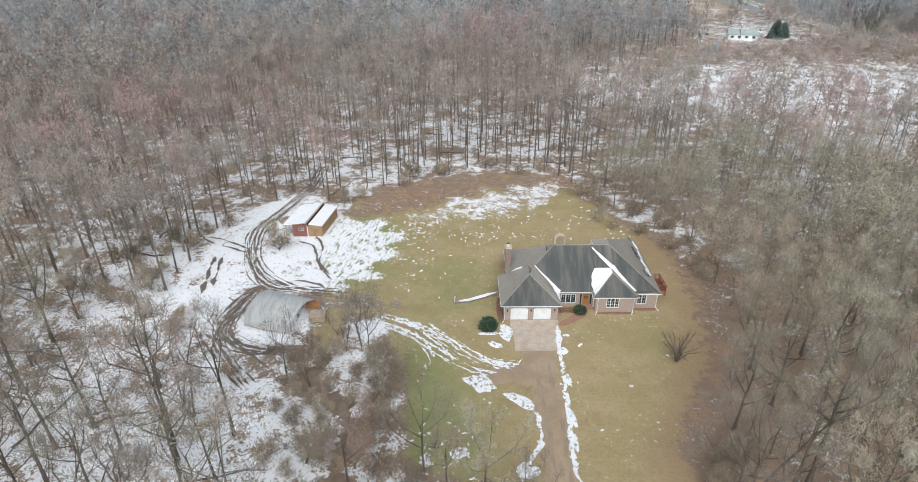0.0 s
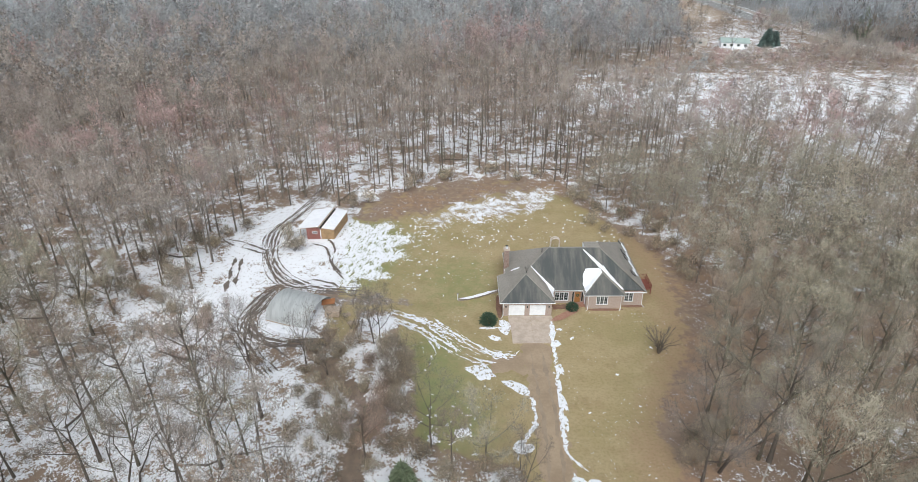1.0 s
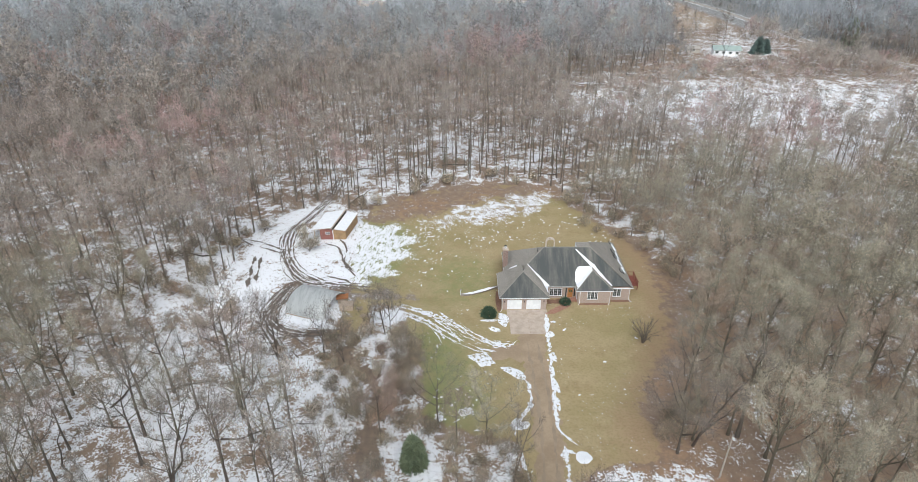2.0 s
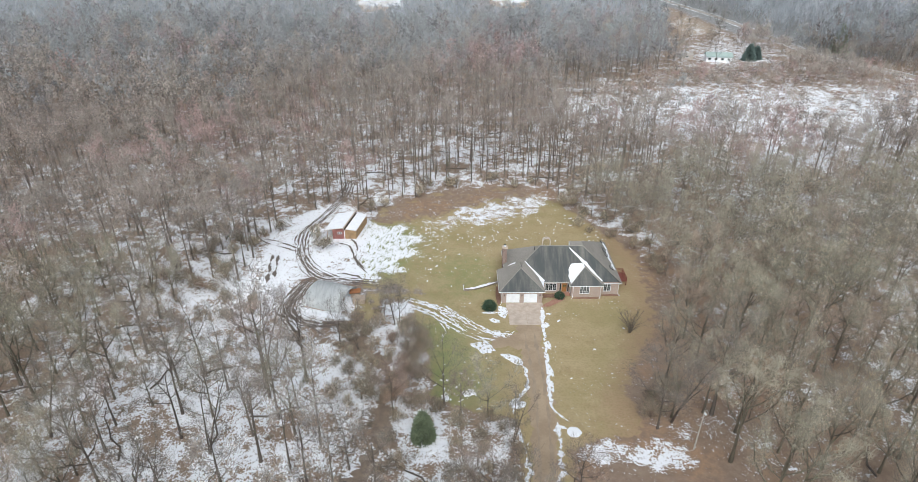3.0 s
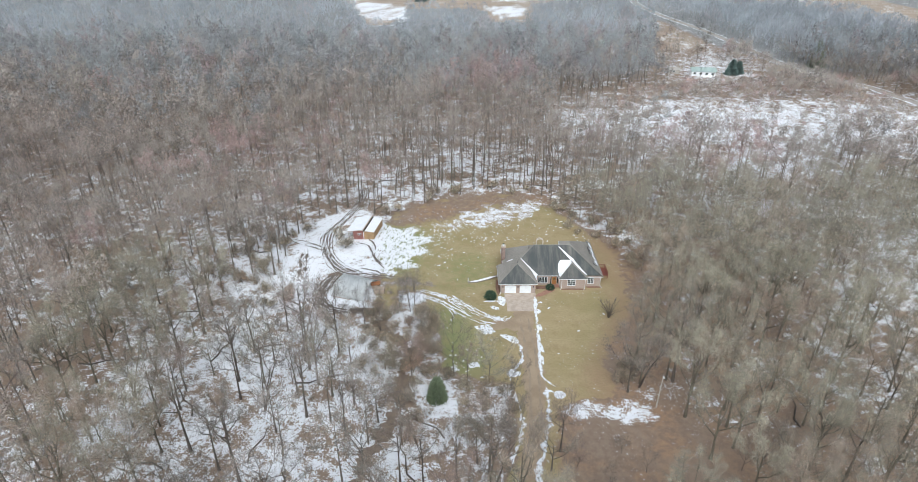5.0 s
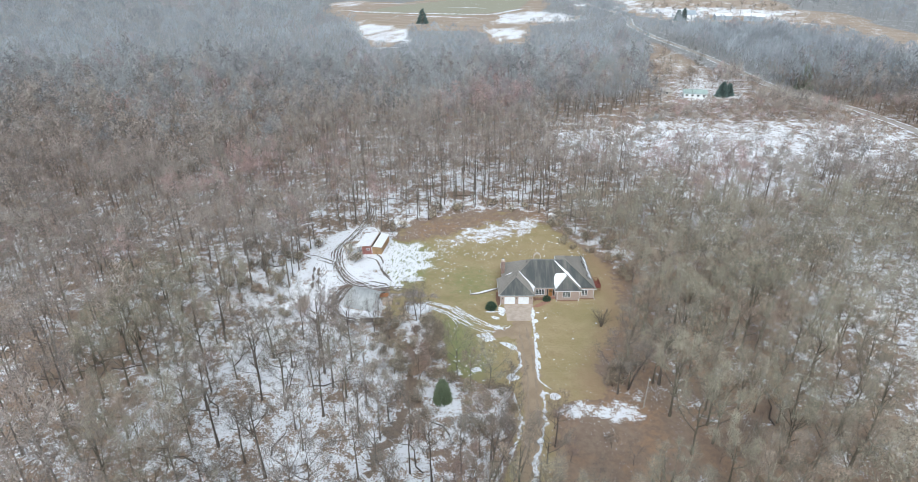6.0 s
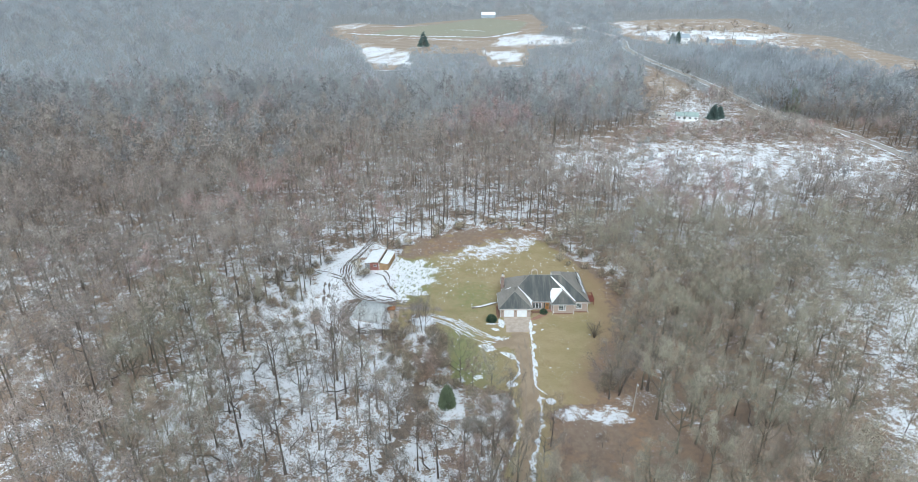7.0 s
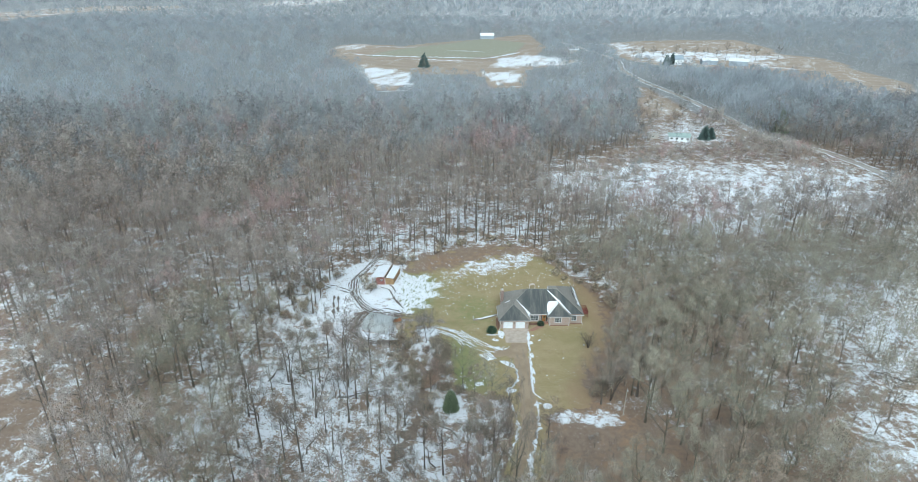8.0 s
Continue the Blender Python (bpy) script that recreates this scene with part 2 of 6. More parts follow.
M_BRICK = brick_material("pale_brick", (0.43, 0.33, 0.285), (0.34, 0.25, 0.21), (0.45, 0.40, 0.36))
M_BRICK_DARK = brick_material("chimney_brick", (0.27, 0.17, 0.14), (0.19, 0.12, 0.10), (0.38, 0.33, 0.29))


def glass_material():
    k = Nodes("window_glass")
    return k.done((0.035, 0.045, 0.045), 0.08, spec=0.6)


def film_material():
    k = Nodes("greenhouse_film")
    folds = k.noise(0.9, 5, stretch=(2.5, 0.4, 0.4))
    k.bump(folds, 0.6, 0.05)
    k.bsdf.inputs["Transmission Weight"].default_value = 0.12
    return k.done(k.mix(k.ramp(folds, 0.35, 0.7), (0.80, 0.81, 0.81), (0.64, 0.65, 0.65)), 0.4)


M_WHEEL = plain("damp_gravel", (0.37, 0.285, 0.205), (0.29, 0.22, 0.16), 0.5, 0.9)
M_TWIG_DARK = plain("dark_bush_twigs", (0.13, 0.105, 0.085), (0.18, 0.15, 0.12), 2, 0.9)
M_TRAIL = plain("leaf_filled_ditch", (0.27, 0.205, 0.155), (0.18, 0.135, 0.105), 0.9, 0.95, bump=0.6, detail=8)
M_GLASS = glass_material()
M_FILM = film_material()

# ---- the plan: outlines on the ground, in metres ----
CLEARING = [(-26.0, 117.8), (-18.7, 124.3), (-8.6, 131.4), (2.3, 134.8), (16.2, 135.4), (24.3, 128.8), (27.2, 119.3), (32.2, 108.3), (36.8, 100.0), (39.5, 89.6), (38.8, 79.2), (36.1, 69.1), (30.4, 58.6), (25.3, 51.9), (26.7, 43.8), (31.7, 40.0), (35.8, 37.0), (35.4, 30.0), (35.4, 18.4), (3.5, 18.4), (6.8, 29.2), (7.3, 45.9), (-0.5, 45.9), (-6.0, 50.1), (-7.4, 59.7), (-9.4, 66.9), (-11.4, 78.0), (-17.1, 79.6), (-18.9, 69.5), (-23.7, 68.2), (-30.7, 69.6), (-35.4, 70.9), (-40.7, 73.7), (-47.0, 81.4), (-49.2, 90.3), (-48.1, 98.4), (-49.5, 105.3), (-45.8, 111.6), (-39.7, 119.9), (-34.7, 126.1)]
SNOW_YARD = [(-42.9, 117.9), (-35.9, 119.9), (-35.4, 108.2), (-26.9, 103.2), (-24.5, 108.8), (-24.3, 98.2), (-24.3, 90.1), (-21.7, 84.6), (-22.7, 82.1), (-23.3, 72.2), (-22.3, 69.5), (-26.3, 68.9), (-30.6, 69.2), (-34.4, 70.6), (-40.3, 74.9), (-46.5, 81.4), (-48.4, 88.4), (-47.3, 96.3), (-49.1, 104.1), (-44.6, 107.7)]
SNOW_STRIPED = [(-27.3, 114.1), (-25.0, 113.2), (-19.3, 111.3), (-15.5, 110.3), (-12.7, 106.8), (-12.0, 103.4), (-13.6, 96.4), (-15.1, 90.1), (-17.9, 85.7), (-21.0, 87.6), (-24.3, 90.1), (-26.9, 103.2)]
SNOW_BACK = [(-2.4, 118.7), (6.1, 125.7), (15.6, 129.5), (25.9, 130.4), (23.5, 123.9), (14.3, 115.7), (6.7, 111.4), (0.7, 112.0), (-11.0, 108.7), (-10.0, 112.1)]
SNOW_SPECKLE = [(-12.9, 92.9), (-11.3, 112.6), (1.9, 111.2), (14.3, 109.8), (13.1, 103.6), (4.1, 106.1), (-5.0, 105.0), (-6.8, 96.0), (-9.5, 90.0)]
LITTER_NORTH = [(-25.0, 112.2), (-23.0, 118.3), (-18.7, 124.3), (-8.6, 131.4), (2.3, 134.8), (24.4, 133.9), (27.8, 122.3), (15.5, 128.5), (6.1, 126.6), (-0.5, 121.1), (-7.9, 116.8), (-16.0, 111.3)]
LITTER_EAST = [(34.5, 105.8), (39.3, 104.6), (43.5, 89.6), (38.2, 69.1), (28.2, 50.1), (21.8, 49.3), (27.1, 57.6), (32.7, 66.6), (36.0, 77.7), (37.1, 93.6)]
LITTER_SOUTH = [(16.5, 40.0), (26.8, 42.5), (37.5, 39.3), (36.6, 18.4), (36.6, 10.0), (11.1, 10.0), (12.7, 30.0)]
SNOW_SOUTH = [(14.6, 39.4), (21.8, 40.9), (27.8, 40.8), (32.3, 38.8), (34.7, 35.3), (30.1, 34.5), (22.6, 36.4), (15.9, 36.4)]
BRUSH = [(-22.3, 69.5), (-15.9, 78.0), (-9.3, 75.0), (-7.6, 64.4), (-7.3, 52.0), (-5.6, 46.6), (-23.8, 46.7), (-27.2, 57.9), (-24.4, 64.5)]
BRUSH_SOUTH = [(-10.4, 47.3), (-0.5, 45.2), (7.6, 44.5), (6.8, 30.0), (-14.2, 30.1), (-14.4, 39.5)]
MUD_BAND = [(-38.4, 88.3), (-34.0, 86.8), (-27.6, 85.0), (-15.8, 83.7), (-8.9, 81.2), (-8.7, 78.7), (-17.1, 79.6), (-20.5, 78.0), (-21.3, 75.0), (-18.9, 69.5), (-23.6, 68.0), (-30.5, 68.8), (-31.6, 69.8), (-24.1, 70.0), (-23.0, 72.9), (-22.5, 81.2), (-30.1, 83.3), (-35.3, 84.7)]
MUD_SOUTH = [(-34.1, 69.6), (-29.9, 69.5), (-22.0, 68.2), (-19.1, 62.2), (-21.7, 60.0), (-27.3, 63.4)]
MARSH = [(34.2, 223.6), (75.0, 239.4), (145.4, 250.9), (194.2, 240.0), (200.5, 197.1), (176.5, 172.3), (123.7, 167.9), (84.7, 179.2), (53.5, 192.3), (35.6, 200.6)]
MARSH_STRIP = [(83.1, 164.9), (126.8, 161.9), (117.3, 147.6), (77.4, 148.0)]
BRUSH_FAR = [(74.3, 236.1), (84.5, 266.1), (123.2, 282.0), (182.3, 296.5), (200.5, 263.2), (200.5, 224.5), (194.2, 240.0), (145.4, 250.9)]
FAR_YARD = [(146.3, 444.2), (175.3, 458.3), (174.6, 374.2), (181.3, 319.5), (157.6, 289.2), (133.4, 271.5), (114.1, 275.3), (116.1, 319.0), (127.1, 373.7)]
PASTURE = [(164.2, 520.6), (177.5, 407.0), (158.2, 364.0), (124.8, 335.9), (145.1, 431.1)]
FIELD_WEST = [(-177.4, 764.0), (-160.2, 860.2), (-80.3, 822.8), (41.9, 984.9), (117.8, 1064.7), (117.7, 827.2), (93.3, 725.1), (145.4, 669.6), (68.8, 596.6), (56.6, 480.2), (22.6, 479.8), (23.2, 555.1), (-54.6, 573.7), (-53.1, 478.9), (-78.0, 469.6), (-105.7, 593.9)]
FIELD_GREEN = [(-78.0, 793.5), (-23.4, 855.3), (41.9, 984.9), (101.5, 909.3), (69.0, 743.1), (7.9, 694.3), (-122.7, 714.9)]
FIELD_EAST = [(223.7, 912.3), (297.2, 932.5), (429.1, 917.4), (426.1, 849.6), (410.4, 731.2), (446.7, 702.5), (422.5, 581.0), (418.7, 497.3), (371.1, 428.5), (334.9, 446.4), (330.5, 522.8), (321.0, 600.6), (271.2, 636.6), (218.0, 635.7), (200.9, 727.2)]
FIELD_SNOW = [
    [(-122.5, 639.2), (-87.3, 602.6), (-54.1, 577.6), (-45.4, 491.2), (-78.0, 475.3), (-90.7, 523.8)],
    [(16.3, 591.3), (63.5, 579.5), (59.3, 526.0), (32.8, 508.5)],
    [(30.7, 632.3), (52.3, 706.4), (85.8, 749.7), (124.7, 707.9), (137.8, 680.1), (113.0, 633.8), (58.6, 614.1)],
    [(-176.3, 763.4), (-157.8, 851.5), (-125.0, 860.4), (-132.5, 821.0), (-146.2, 777.6)],
    [(224.9, 912.4), (270.1, 895.9), (234.1, 793.3), (349.4, 761.9), (395.5, 713.4), (379.1, 679.4), (275.2, 682.8), (228.6, 645.7), (210.0, 792.7)],
    [(341.3, 657.8), (375.7, 658.4), (348.7, 610.1), (330.4, 618.9)],
    [(300.6, 474.4), (319.4, 489.8), (342.7, 484.0), (323.1, 454.5), (294.0, 438.0)],
]
FIELD_NW = [(-1157.9, 1452.9), (-1168.0, 1896.7), (-894.5, 2066.2), (-755.0, 1723.5), (-955.9, 1529.4), (-976.2, 1205.5)]
FIELD_N = [(-679.2, 2078.9), (-615.6, 2367.0), (-373.0, 2495.9), (-432.5, 2093.4), (-526.6, 1931.5)]
ROAD = [(150.0, 900.0), (183.8, 697.6), (172.0, 598.2), (173.4, 520.7), (183.0, 444.7), (187.5, 364.2), (188.9, 311.6), (196.0, 293.7), (201.1, 282.5), (207.6, 270.7), (210.8, 251.3), (213.4, 234.8), (213.0, 219.6), (212.5, 190.0)]
RUTS = [
    [(-34.2, 140.0), (-34.7, 126.1), (-38.2, 114.2), (-40.5, 106.5), (-39.0, 98.4), (-36.0, 91.2), (-32.5, 86.8), (-27.7, 85.2), (-21.6, 84.1), (-13.7, 82.5)],
    [(-32.6, 140.0), (-33.0, 127.7), (-36.3, 115.6), (-38.9, 107.2), (-37.7, 98.4), (-34.6, 91.7), (-30.2, 87.5), (-25.8, 85.7), (-17.8, 84.6)],
    [(-33.8, 86.1), (-35.7, 81.3), (-36.7, 76.9), (-35.8, 73.7), (-32.7, 70.6), (-29.0, 69.3), (-23.8, 69.0), (-19.0, 69.7)],
    [(-32.4, 85.4), (-34.1, 80.0), (-35.1, 76.3), (-34.5, 73.4), (-31.9, 71.2), (-28.3, 70.1), (-23.2, 69.8)],
    [(-34.1, 84.7), (-35.6, 78.1), (-35.7, 72.3), (-32.4, 67.0), (-28.1, 62.2)],
    [(-38.7, 74.0), (-36.3, 72.3), (-33.0, 71.4), (-29.5, 68.2), (-25.2, 64.5)],
    [(-38.7, 98.8), (-42.5, 101.1), (-46.6, 103.4), (-50.2, 104.1), (-53.8, 101.8)],
    [(-38.9, 97.9), (-42.5, 99.5), (-47.1, 101.8), (-51.8, 105.3), (-56.6, 105.9)],
    [(-31.2, 102.3), (-28.1, 100.9), (-26.5, 97.8), (-25.8, 95.1)],
    [(-28.3, 104.7), (-26.0, 100.5), (-25.0, 94.0), (-22.7, 90.1)],
    [(-29.7, 87.5), (-27.4, 88.2), (-24.1, 86.9), (-21.8, 85.1)],
    [(-37.4, 78.8), (-36.6, 82.2), (-35.1, 85.1), (-33.3, 87.0)],
    [(-36.5, 76.1), (-35.5, 79.9), (-34.4, 83.9), (-33.8, 85.1)],
    [(-35.4, 76.1), (-33.3, 72.1), (-30.2, 68.8), (-26.7, 69.7), (-23.2, 71.1)],
    [(-26.3, 96.5), (-24.2, 91.5), (-21.8, 88.2)],
]
DITCH = [(-18.5, 69.0), (-20.6, 64.0), (-16.5, 59.5), (-13.4, 55.6), (-13.6, 50.4), (-13.7, 46.8), (-13.8, 38.9), (-16.3, 33.8), (-18.4, 27.4), (-19.5, 21.1)]
RUST_EAST = [(31.5, 103.0), (41.0, 104.6), (44.5, 89.6), (40.5, 69.1), (33.2, 50.1), (29.0, 42.0), (17.8, 43.5), (21.0, 49.3), (25.0, 57.6), (29.7, 66.6), (34.6, 77.7), (35.0, 93.6)]
GARDEN_BEDS = [[(-44.7, 96.7), (-44.3, 93.2), (-43.4, 88.4), (-42.8, 84.4)], [(-43.3, 96.3), (-42.4, 91.2), (-41.6, 86.5)]]
STREAKS = [
    [(-13.4, 78.5), (-8.5, 76.0), (-3.9, 72.4), (0.4, 68.3), (3.7, 66.2), (7.3, 65.3)],
    [(-12.6, 76.8), (-7.4, 73.8), (-2.9, 69.6), (1.2, 66.2), (5.2, 64.6)],
    [(-11.3, 77.2), (-5.7, 74.6), (-1.3, 70.7), (2.9, 67.5), (6.9, 65.8), (8.2, 67.4)],
    [(-7.0, 74.2), (-4.2, 69.4), (-3.5, 67.3)],
    [(-6.2, 74.9), (-2.1, 69.4), (-0.8, 66.8)],
    [(-13.3, 78.8), (-9.5, 77.2), (-5.8, 75.5)],
    [(-2.1, 72.8), (1.3, 68.7), (4.5, 67.0), (7.8, 66.5)],
    [(-10.7, 76.2), (-4.7, 71.4), (-0.4, 67.1)],
    [(0.0, 65.8), (2.4, 64.4)],
    [(-4.9, 76.1), (-1.7, 72.8)],
]
EDGE_SNOW = [(14.7, 75.5), (14.3, 71.3), (14.1, 68.0), (14.0, 64.3), (13.9, 60.9), (13.6, 57.7), (13.3, 52.8), (13.1, 49.3), (13.4, 45.8)]
EDGE_SNOW2 = [(13.4, 44.2), (13.2, 39.4), (12.9, 35.9), (11.7, 31.0), (10.4, 26.0), (9.6, 22.3), (9.2, 16.0)]
ARC_SNOW = [(9.0, 58.2), (9.7, 56.2), (9.9, 53.8), (9.4, 51.9), (8.1, 49.8), (6.9, 47.7), (6.7, 45.4)]
RING_LINK = [(13.1, 47.2), (14.0, 45.6), (15.4, 44.1)]

# ---- mesh helpers ----
rng = np.random.default_rng(7)


def part(name, bm, material, parent=None, label="", smooth=False):
    """One mesh object out of a bmesh, under a thing or a part."""
    me = bpy.data.meshes.new(name)
    if smooth:
        for f in bm.faces:
            f.smooth = True
    bm.to_mesh(me)
    bm.free()
    me.materials.append(material)
    ob = new(name, me)
    if parent is not None:
        ob.parent = parent
        ob.matrix_parent_inverse = parent.matrix_basis.inverted()
    if label:
        ob["label"] = label
    return ob


def empty(name, m, label, category, group="", kind=""):
    ob = new(name)
    ob.matrix_basis = m
    return tagged(ob, label, category, group, kind)


def box(bm, x0, x1, y0, y1, z0, z1, bevel=0.0):
    verts = bmesh.ops.create_cube(bm, size=1.0)["verts"]
    for v in verts:
        v.co = Vector((x0 + (v.co.x + 0.5) * (x1 - x0), y0 + (v.co.y + 0.5) * (y1 - y0), z0 + (v.co.z + 0.5) * (z1 - z0)))
    if bevel:
        edges = {e for v in verts for e in v.link_edges}
        bmesh.ops.bevel(bm, geom=list(edges), offset=bevel, segments=1, affect="EDGES")
    return bm


def boxed(*a, bevel=0.0):
    return box(bmesh.new(), *a, bevel=bevel)


def poly(bm, pts):
    return bm.faces.new([bm.verts.new(p) for p in pts])


def slab(pts, thick):
    """A flat polygon in space, made thick downwards along its normal."""
    bm = bmesh.new()
    f = poly(bm, pts)
    f.normal_update()
    if f.normal.z < 0:
        f.normal_flip()
    n = f.normal.copy()
    made = bmesh.ops.extrude_face_region(bm, geom=[f])["geom"]
    for v in made:
        if isinstance(v, bmesh.types.BMVert):
            v.co += n * thick
    bmesh.ops.recalc_face_normals(bm, faces=bm.faces)
    return bm


def tube_bm(path, radii, sides=6, cap=True):
    bm = bmesh.new()
    rings = []
    for i, p in enumerate(path):
        p = Vector(p)
        a = Vector(path[max(i - 1, 0)])
        b = Vector(path[min(i + 1, len(path) - 1)])
        q = (b - a).to_track_quat("Z", "Y")
        r = radii[i] if isinstance(radii, (list, tuple)) else radii
        rings.append([bm.verts.new(p + q @ Vector((r * math.cos(2 * math.pi * s / sides), r * math.sin(2 * math.pi * s / sides), 0))) for s in range(sides)])
    for a, b in zip(rings, rings[1:]):
        for s in range(sides):
            bm.faces.new((a[s], a[(s + 1) % sides], b[(s + 1) % sides], b[s]))
    if cap:
        bm.faces.new(rings[0][::-1])
        bm.faces.new(rings[-1])
    return bm


def mesh_np(name, verts, tris, materials, slots=None, tint=None, smooth=False):
    """A mesh from arrays of vertices and triangles."""
    me = bpy.data.meshes.new(name)
    n = len(tris)
    me.vertices.add(len(verts))
    me.vertices.foreach_set("co", np.ascontiguousarray(verts, dtype=np.float32).ravel())
    me.loops.add(n * 3)
    me.loops.foreach_set("vertex_index", np.ascontiguousarray(tris, dtype=np.int32).ravel())
    me.polygons.add(n)
    me.polygons.foreach_set("loop_start", np.arange(0, n * 3, 3, dtype=np.int32))
    for m in materials:
        me.materials.append(m)
    if slots is not None:
        me.polygons.foreach_set("material_index", np.ascontiguousarray(slots, dtype=np.int32))
    if tint is not None:
        a = me.attributes.new("tint", "FLOAT", "POINT")
        a.data.foreach_set("value", np.ascontiguousarray(tint, dtype=np.float32))
    me.polygons.foreach_set("use_smooth", np.full(n, smooth))
    me.update(calc_edges=True)
    return me


def inside(poly_pts, x, y):
    """Which of the points lie inside an outline."""
    x, y = np.asarray(x, float), np.asarray(y, float)
    hit = np.zeros(x.shape, bool)
    px, py = np.array(poly_pts, float).T
    j = len(px) - 1
    for i in range(len(px)):
        cross = (py[i] > y) != (py[j] > y)
        at = (px[j] - px[i]) * (y - py[i]) / (py[j] - py[i] + 1e-12) + px[i]
        hit ^= cross & (x < at)
        j = i
    return hit


def spline(pts, step=0.3):
    """A smooth line through the points, at even steps."""
    p = np.array(pts, float)
    p = np.vstack([2 * p[0] - p[1], p, 2 * p[-1] - p[-2]])
    out = []
    for i in range(1, len(p) - 2):
        n = max(2, int(np.linalg.norm(p[i + 1] - p[i]) / step))
        t = np.linspace(0, 1, n, endpoint=False)[:, None]
        a, b, c, d = p[i - 1], p[i], p[i + 1], p[i + 2]
        out.append(0.5 * (2 * b + (c - a) * t + (2 * a - 5 * b + 4 * c - d) * t ** 2 + (3 * b - a - 3 * c + d) * t ** 3))
    return np.vstack([*out, p[-2][None]])


def wave(n, step, scale, r):
    """Smooth random values about 0, one for each step along a line."""
    knots = r.normal(0, 1, int(n * step / scale) + 4)
    at = np.arange(n) * step / scale
    i = at.astype(int)
    f = at - i
    f = f * f * (3 - 2 * f)
    return knots[i] * (1 - f) + knots[i + 1] * f


def ribbon(pts, width, wobble, gap, z, r, step=0.16):
    """A strip along a line, of uneven width, broken where its width falls to nothing."""
    c = spline(pts, step)
    n = len(c)
    d = np.gradient(c, axis=0)
    side = np.stack([-d[:, 1], d[:, 0]], 1) / (np.linalg.norm(d, axis=1)[:, None] + 1e-9)
    ends = np.minimum(1, np.minimum(np.arange(n), np.arange(n)[::-1]) / 9)
    left = width / 2 * (1 + wobble * (wave(n, step, 1.6, r) + 0.7 * wave(n, step, 0.5, r) + 0.5 * wave(n, step, 0.22, r)) - gap * (wave(n, step, 2.5, r) > 0.9)) * ends
    right = width / 2 * (1 + wobble * (wave(n, step, 1.6, r) + 0.7 * wave(n, step, 0.5, r) + 0.5 * wave(n, step, 0.22, r)) - gap * (wave(n, step, 2.5, r) > 0.9)) * ends
    left, right = np.maximum(left, -0.0), np.maximum(right, -0.0)
    a, b = c + side * left[:, None], c - side * right[:, None]
    v = np.zeros((2 * n, 3))
    v[0::2, :2], v[1::2, :2] = a, b
    v[:, 2] = z
    tris = []
    for i in range(n - 1):
        if left[i] + right[i] + left[i + 1] + right[i + 1] < 0.06:
            continue
        k = 2 * i
        tris += [(k, k + 1, k + 3), (k, k + 3, k + 2)]
    return v, np.array(tris, int).reshape(-1, 3)


def blob(x, y, rx, ry, turn, z, r, n=40, rough=0.25):
    """A flat patch with a ragged outline and a low crown in the middle."""
    a = np.linspace(0, 2 * np.pi, n, endpoint=False)
    k = 1 + rough * sum(r.normal() / m ** 0.7 * np.cos(m * a + r.uniform(0, 6.3)) for m in range(2, 12)) * 0.6
    k = np.maximum(k, 0.25)
    u, v = rx * k * np.cos(a), ry * k * np.sin(a)
    c, s = math.cos(turn), math.sin(turn)
    pts = np.zeros((2 * n + 1, 3))
    pts[:n, 0], pts[:n, 1], pts[:n, 2] = x + u * c - v * s, y + u * s + v * c, z - 0.02
    pts[n:2 * n, 0], pts[n:2 * n, 1], pts[n:2 * n, 2] = x + 0.8 * (u * c - v * s), y + 0.8 * (u * s + v * c), z + 0.05
    pts[2 * n] = (x, y, z + 0.07)
    tris = []
    for i in range(n):
        j = (i + 1) % n
        tris += [(i, j, n + j), (i, n + j, n + i), (n + i, n + j, 2 * n)]
    return pts, np.array(tris, int)


def join(chunks):
    v, f, at = [], [], 0
    for a, b in chunks:
        v.append(a)
        f.append(b + at)
        at += len(a)
    return np.vstack(v), np.vstack(f)


# ---- the ground: one sheet to the horizon ----
def axis(lo, hi, step, far_lo, far_hi):
    core = list(np.arange(lo, hi + step / 2, step))
    s, x = step, lo
    while x > far_lo:
        s = min(s * 1.16, 16 if x > -500 else 120)
        x -= s
        core.insert(0, x)
    s, x = step, hi
    while x < far_hi:
        s = min(s * 1.16, 16 if x < 1000 else 120)
        x += s
        core.append(x)
    return np.array(core)


def land(x, y):
    """The land's height: level round the house, with low swells far off."""
    x, y = np.asarray(x, float), np.asarray(y, float)
    far = np.clip((np.hypot(x, y - 60) - 420) / 500, 0, 1)
    swell = 5 * np.sin(x / 170 + 1.0) * np.sin(y / 210 + 0.4) + 4 * np.exp(-(((x + 10) / 130) ** 2 + ((y - 830) / 110) ** 2))
    return far * swell


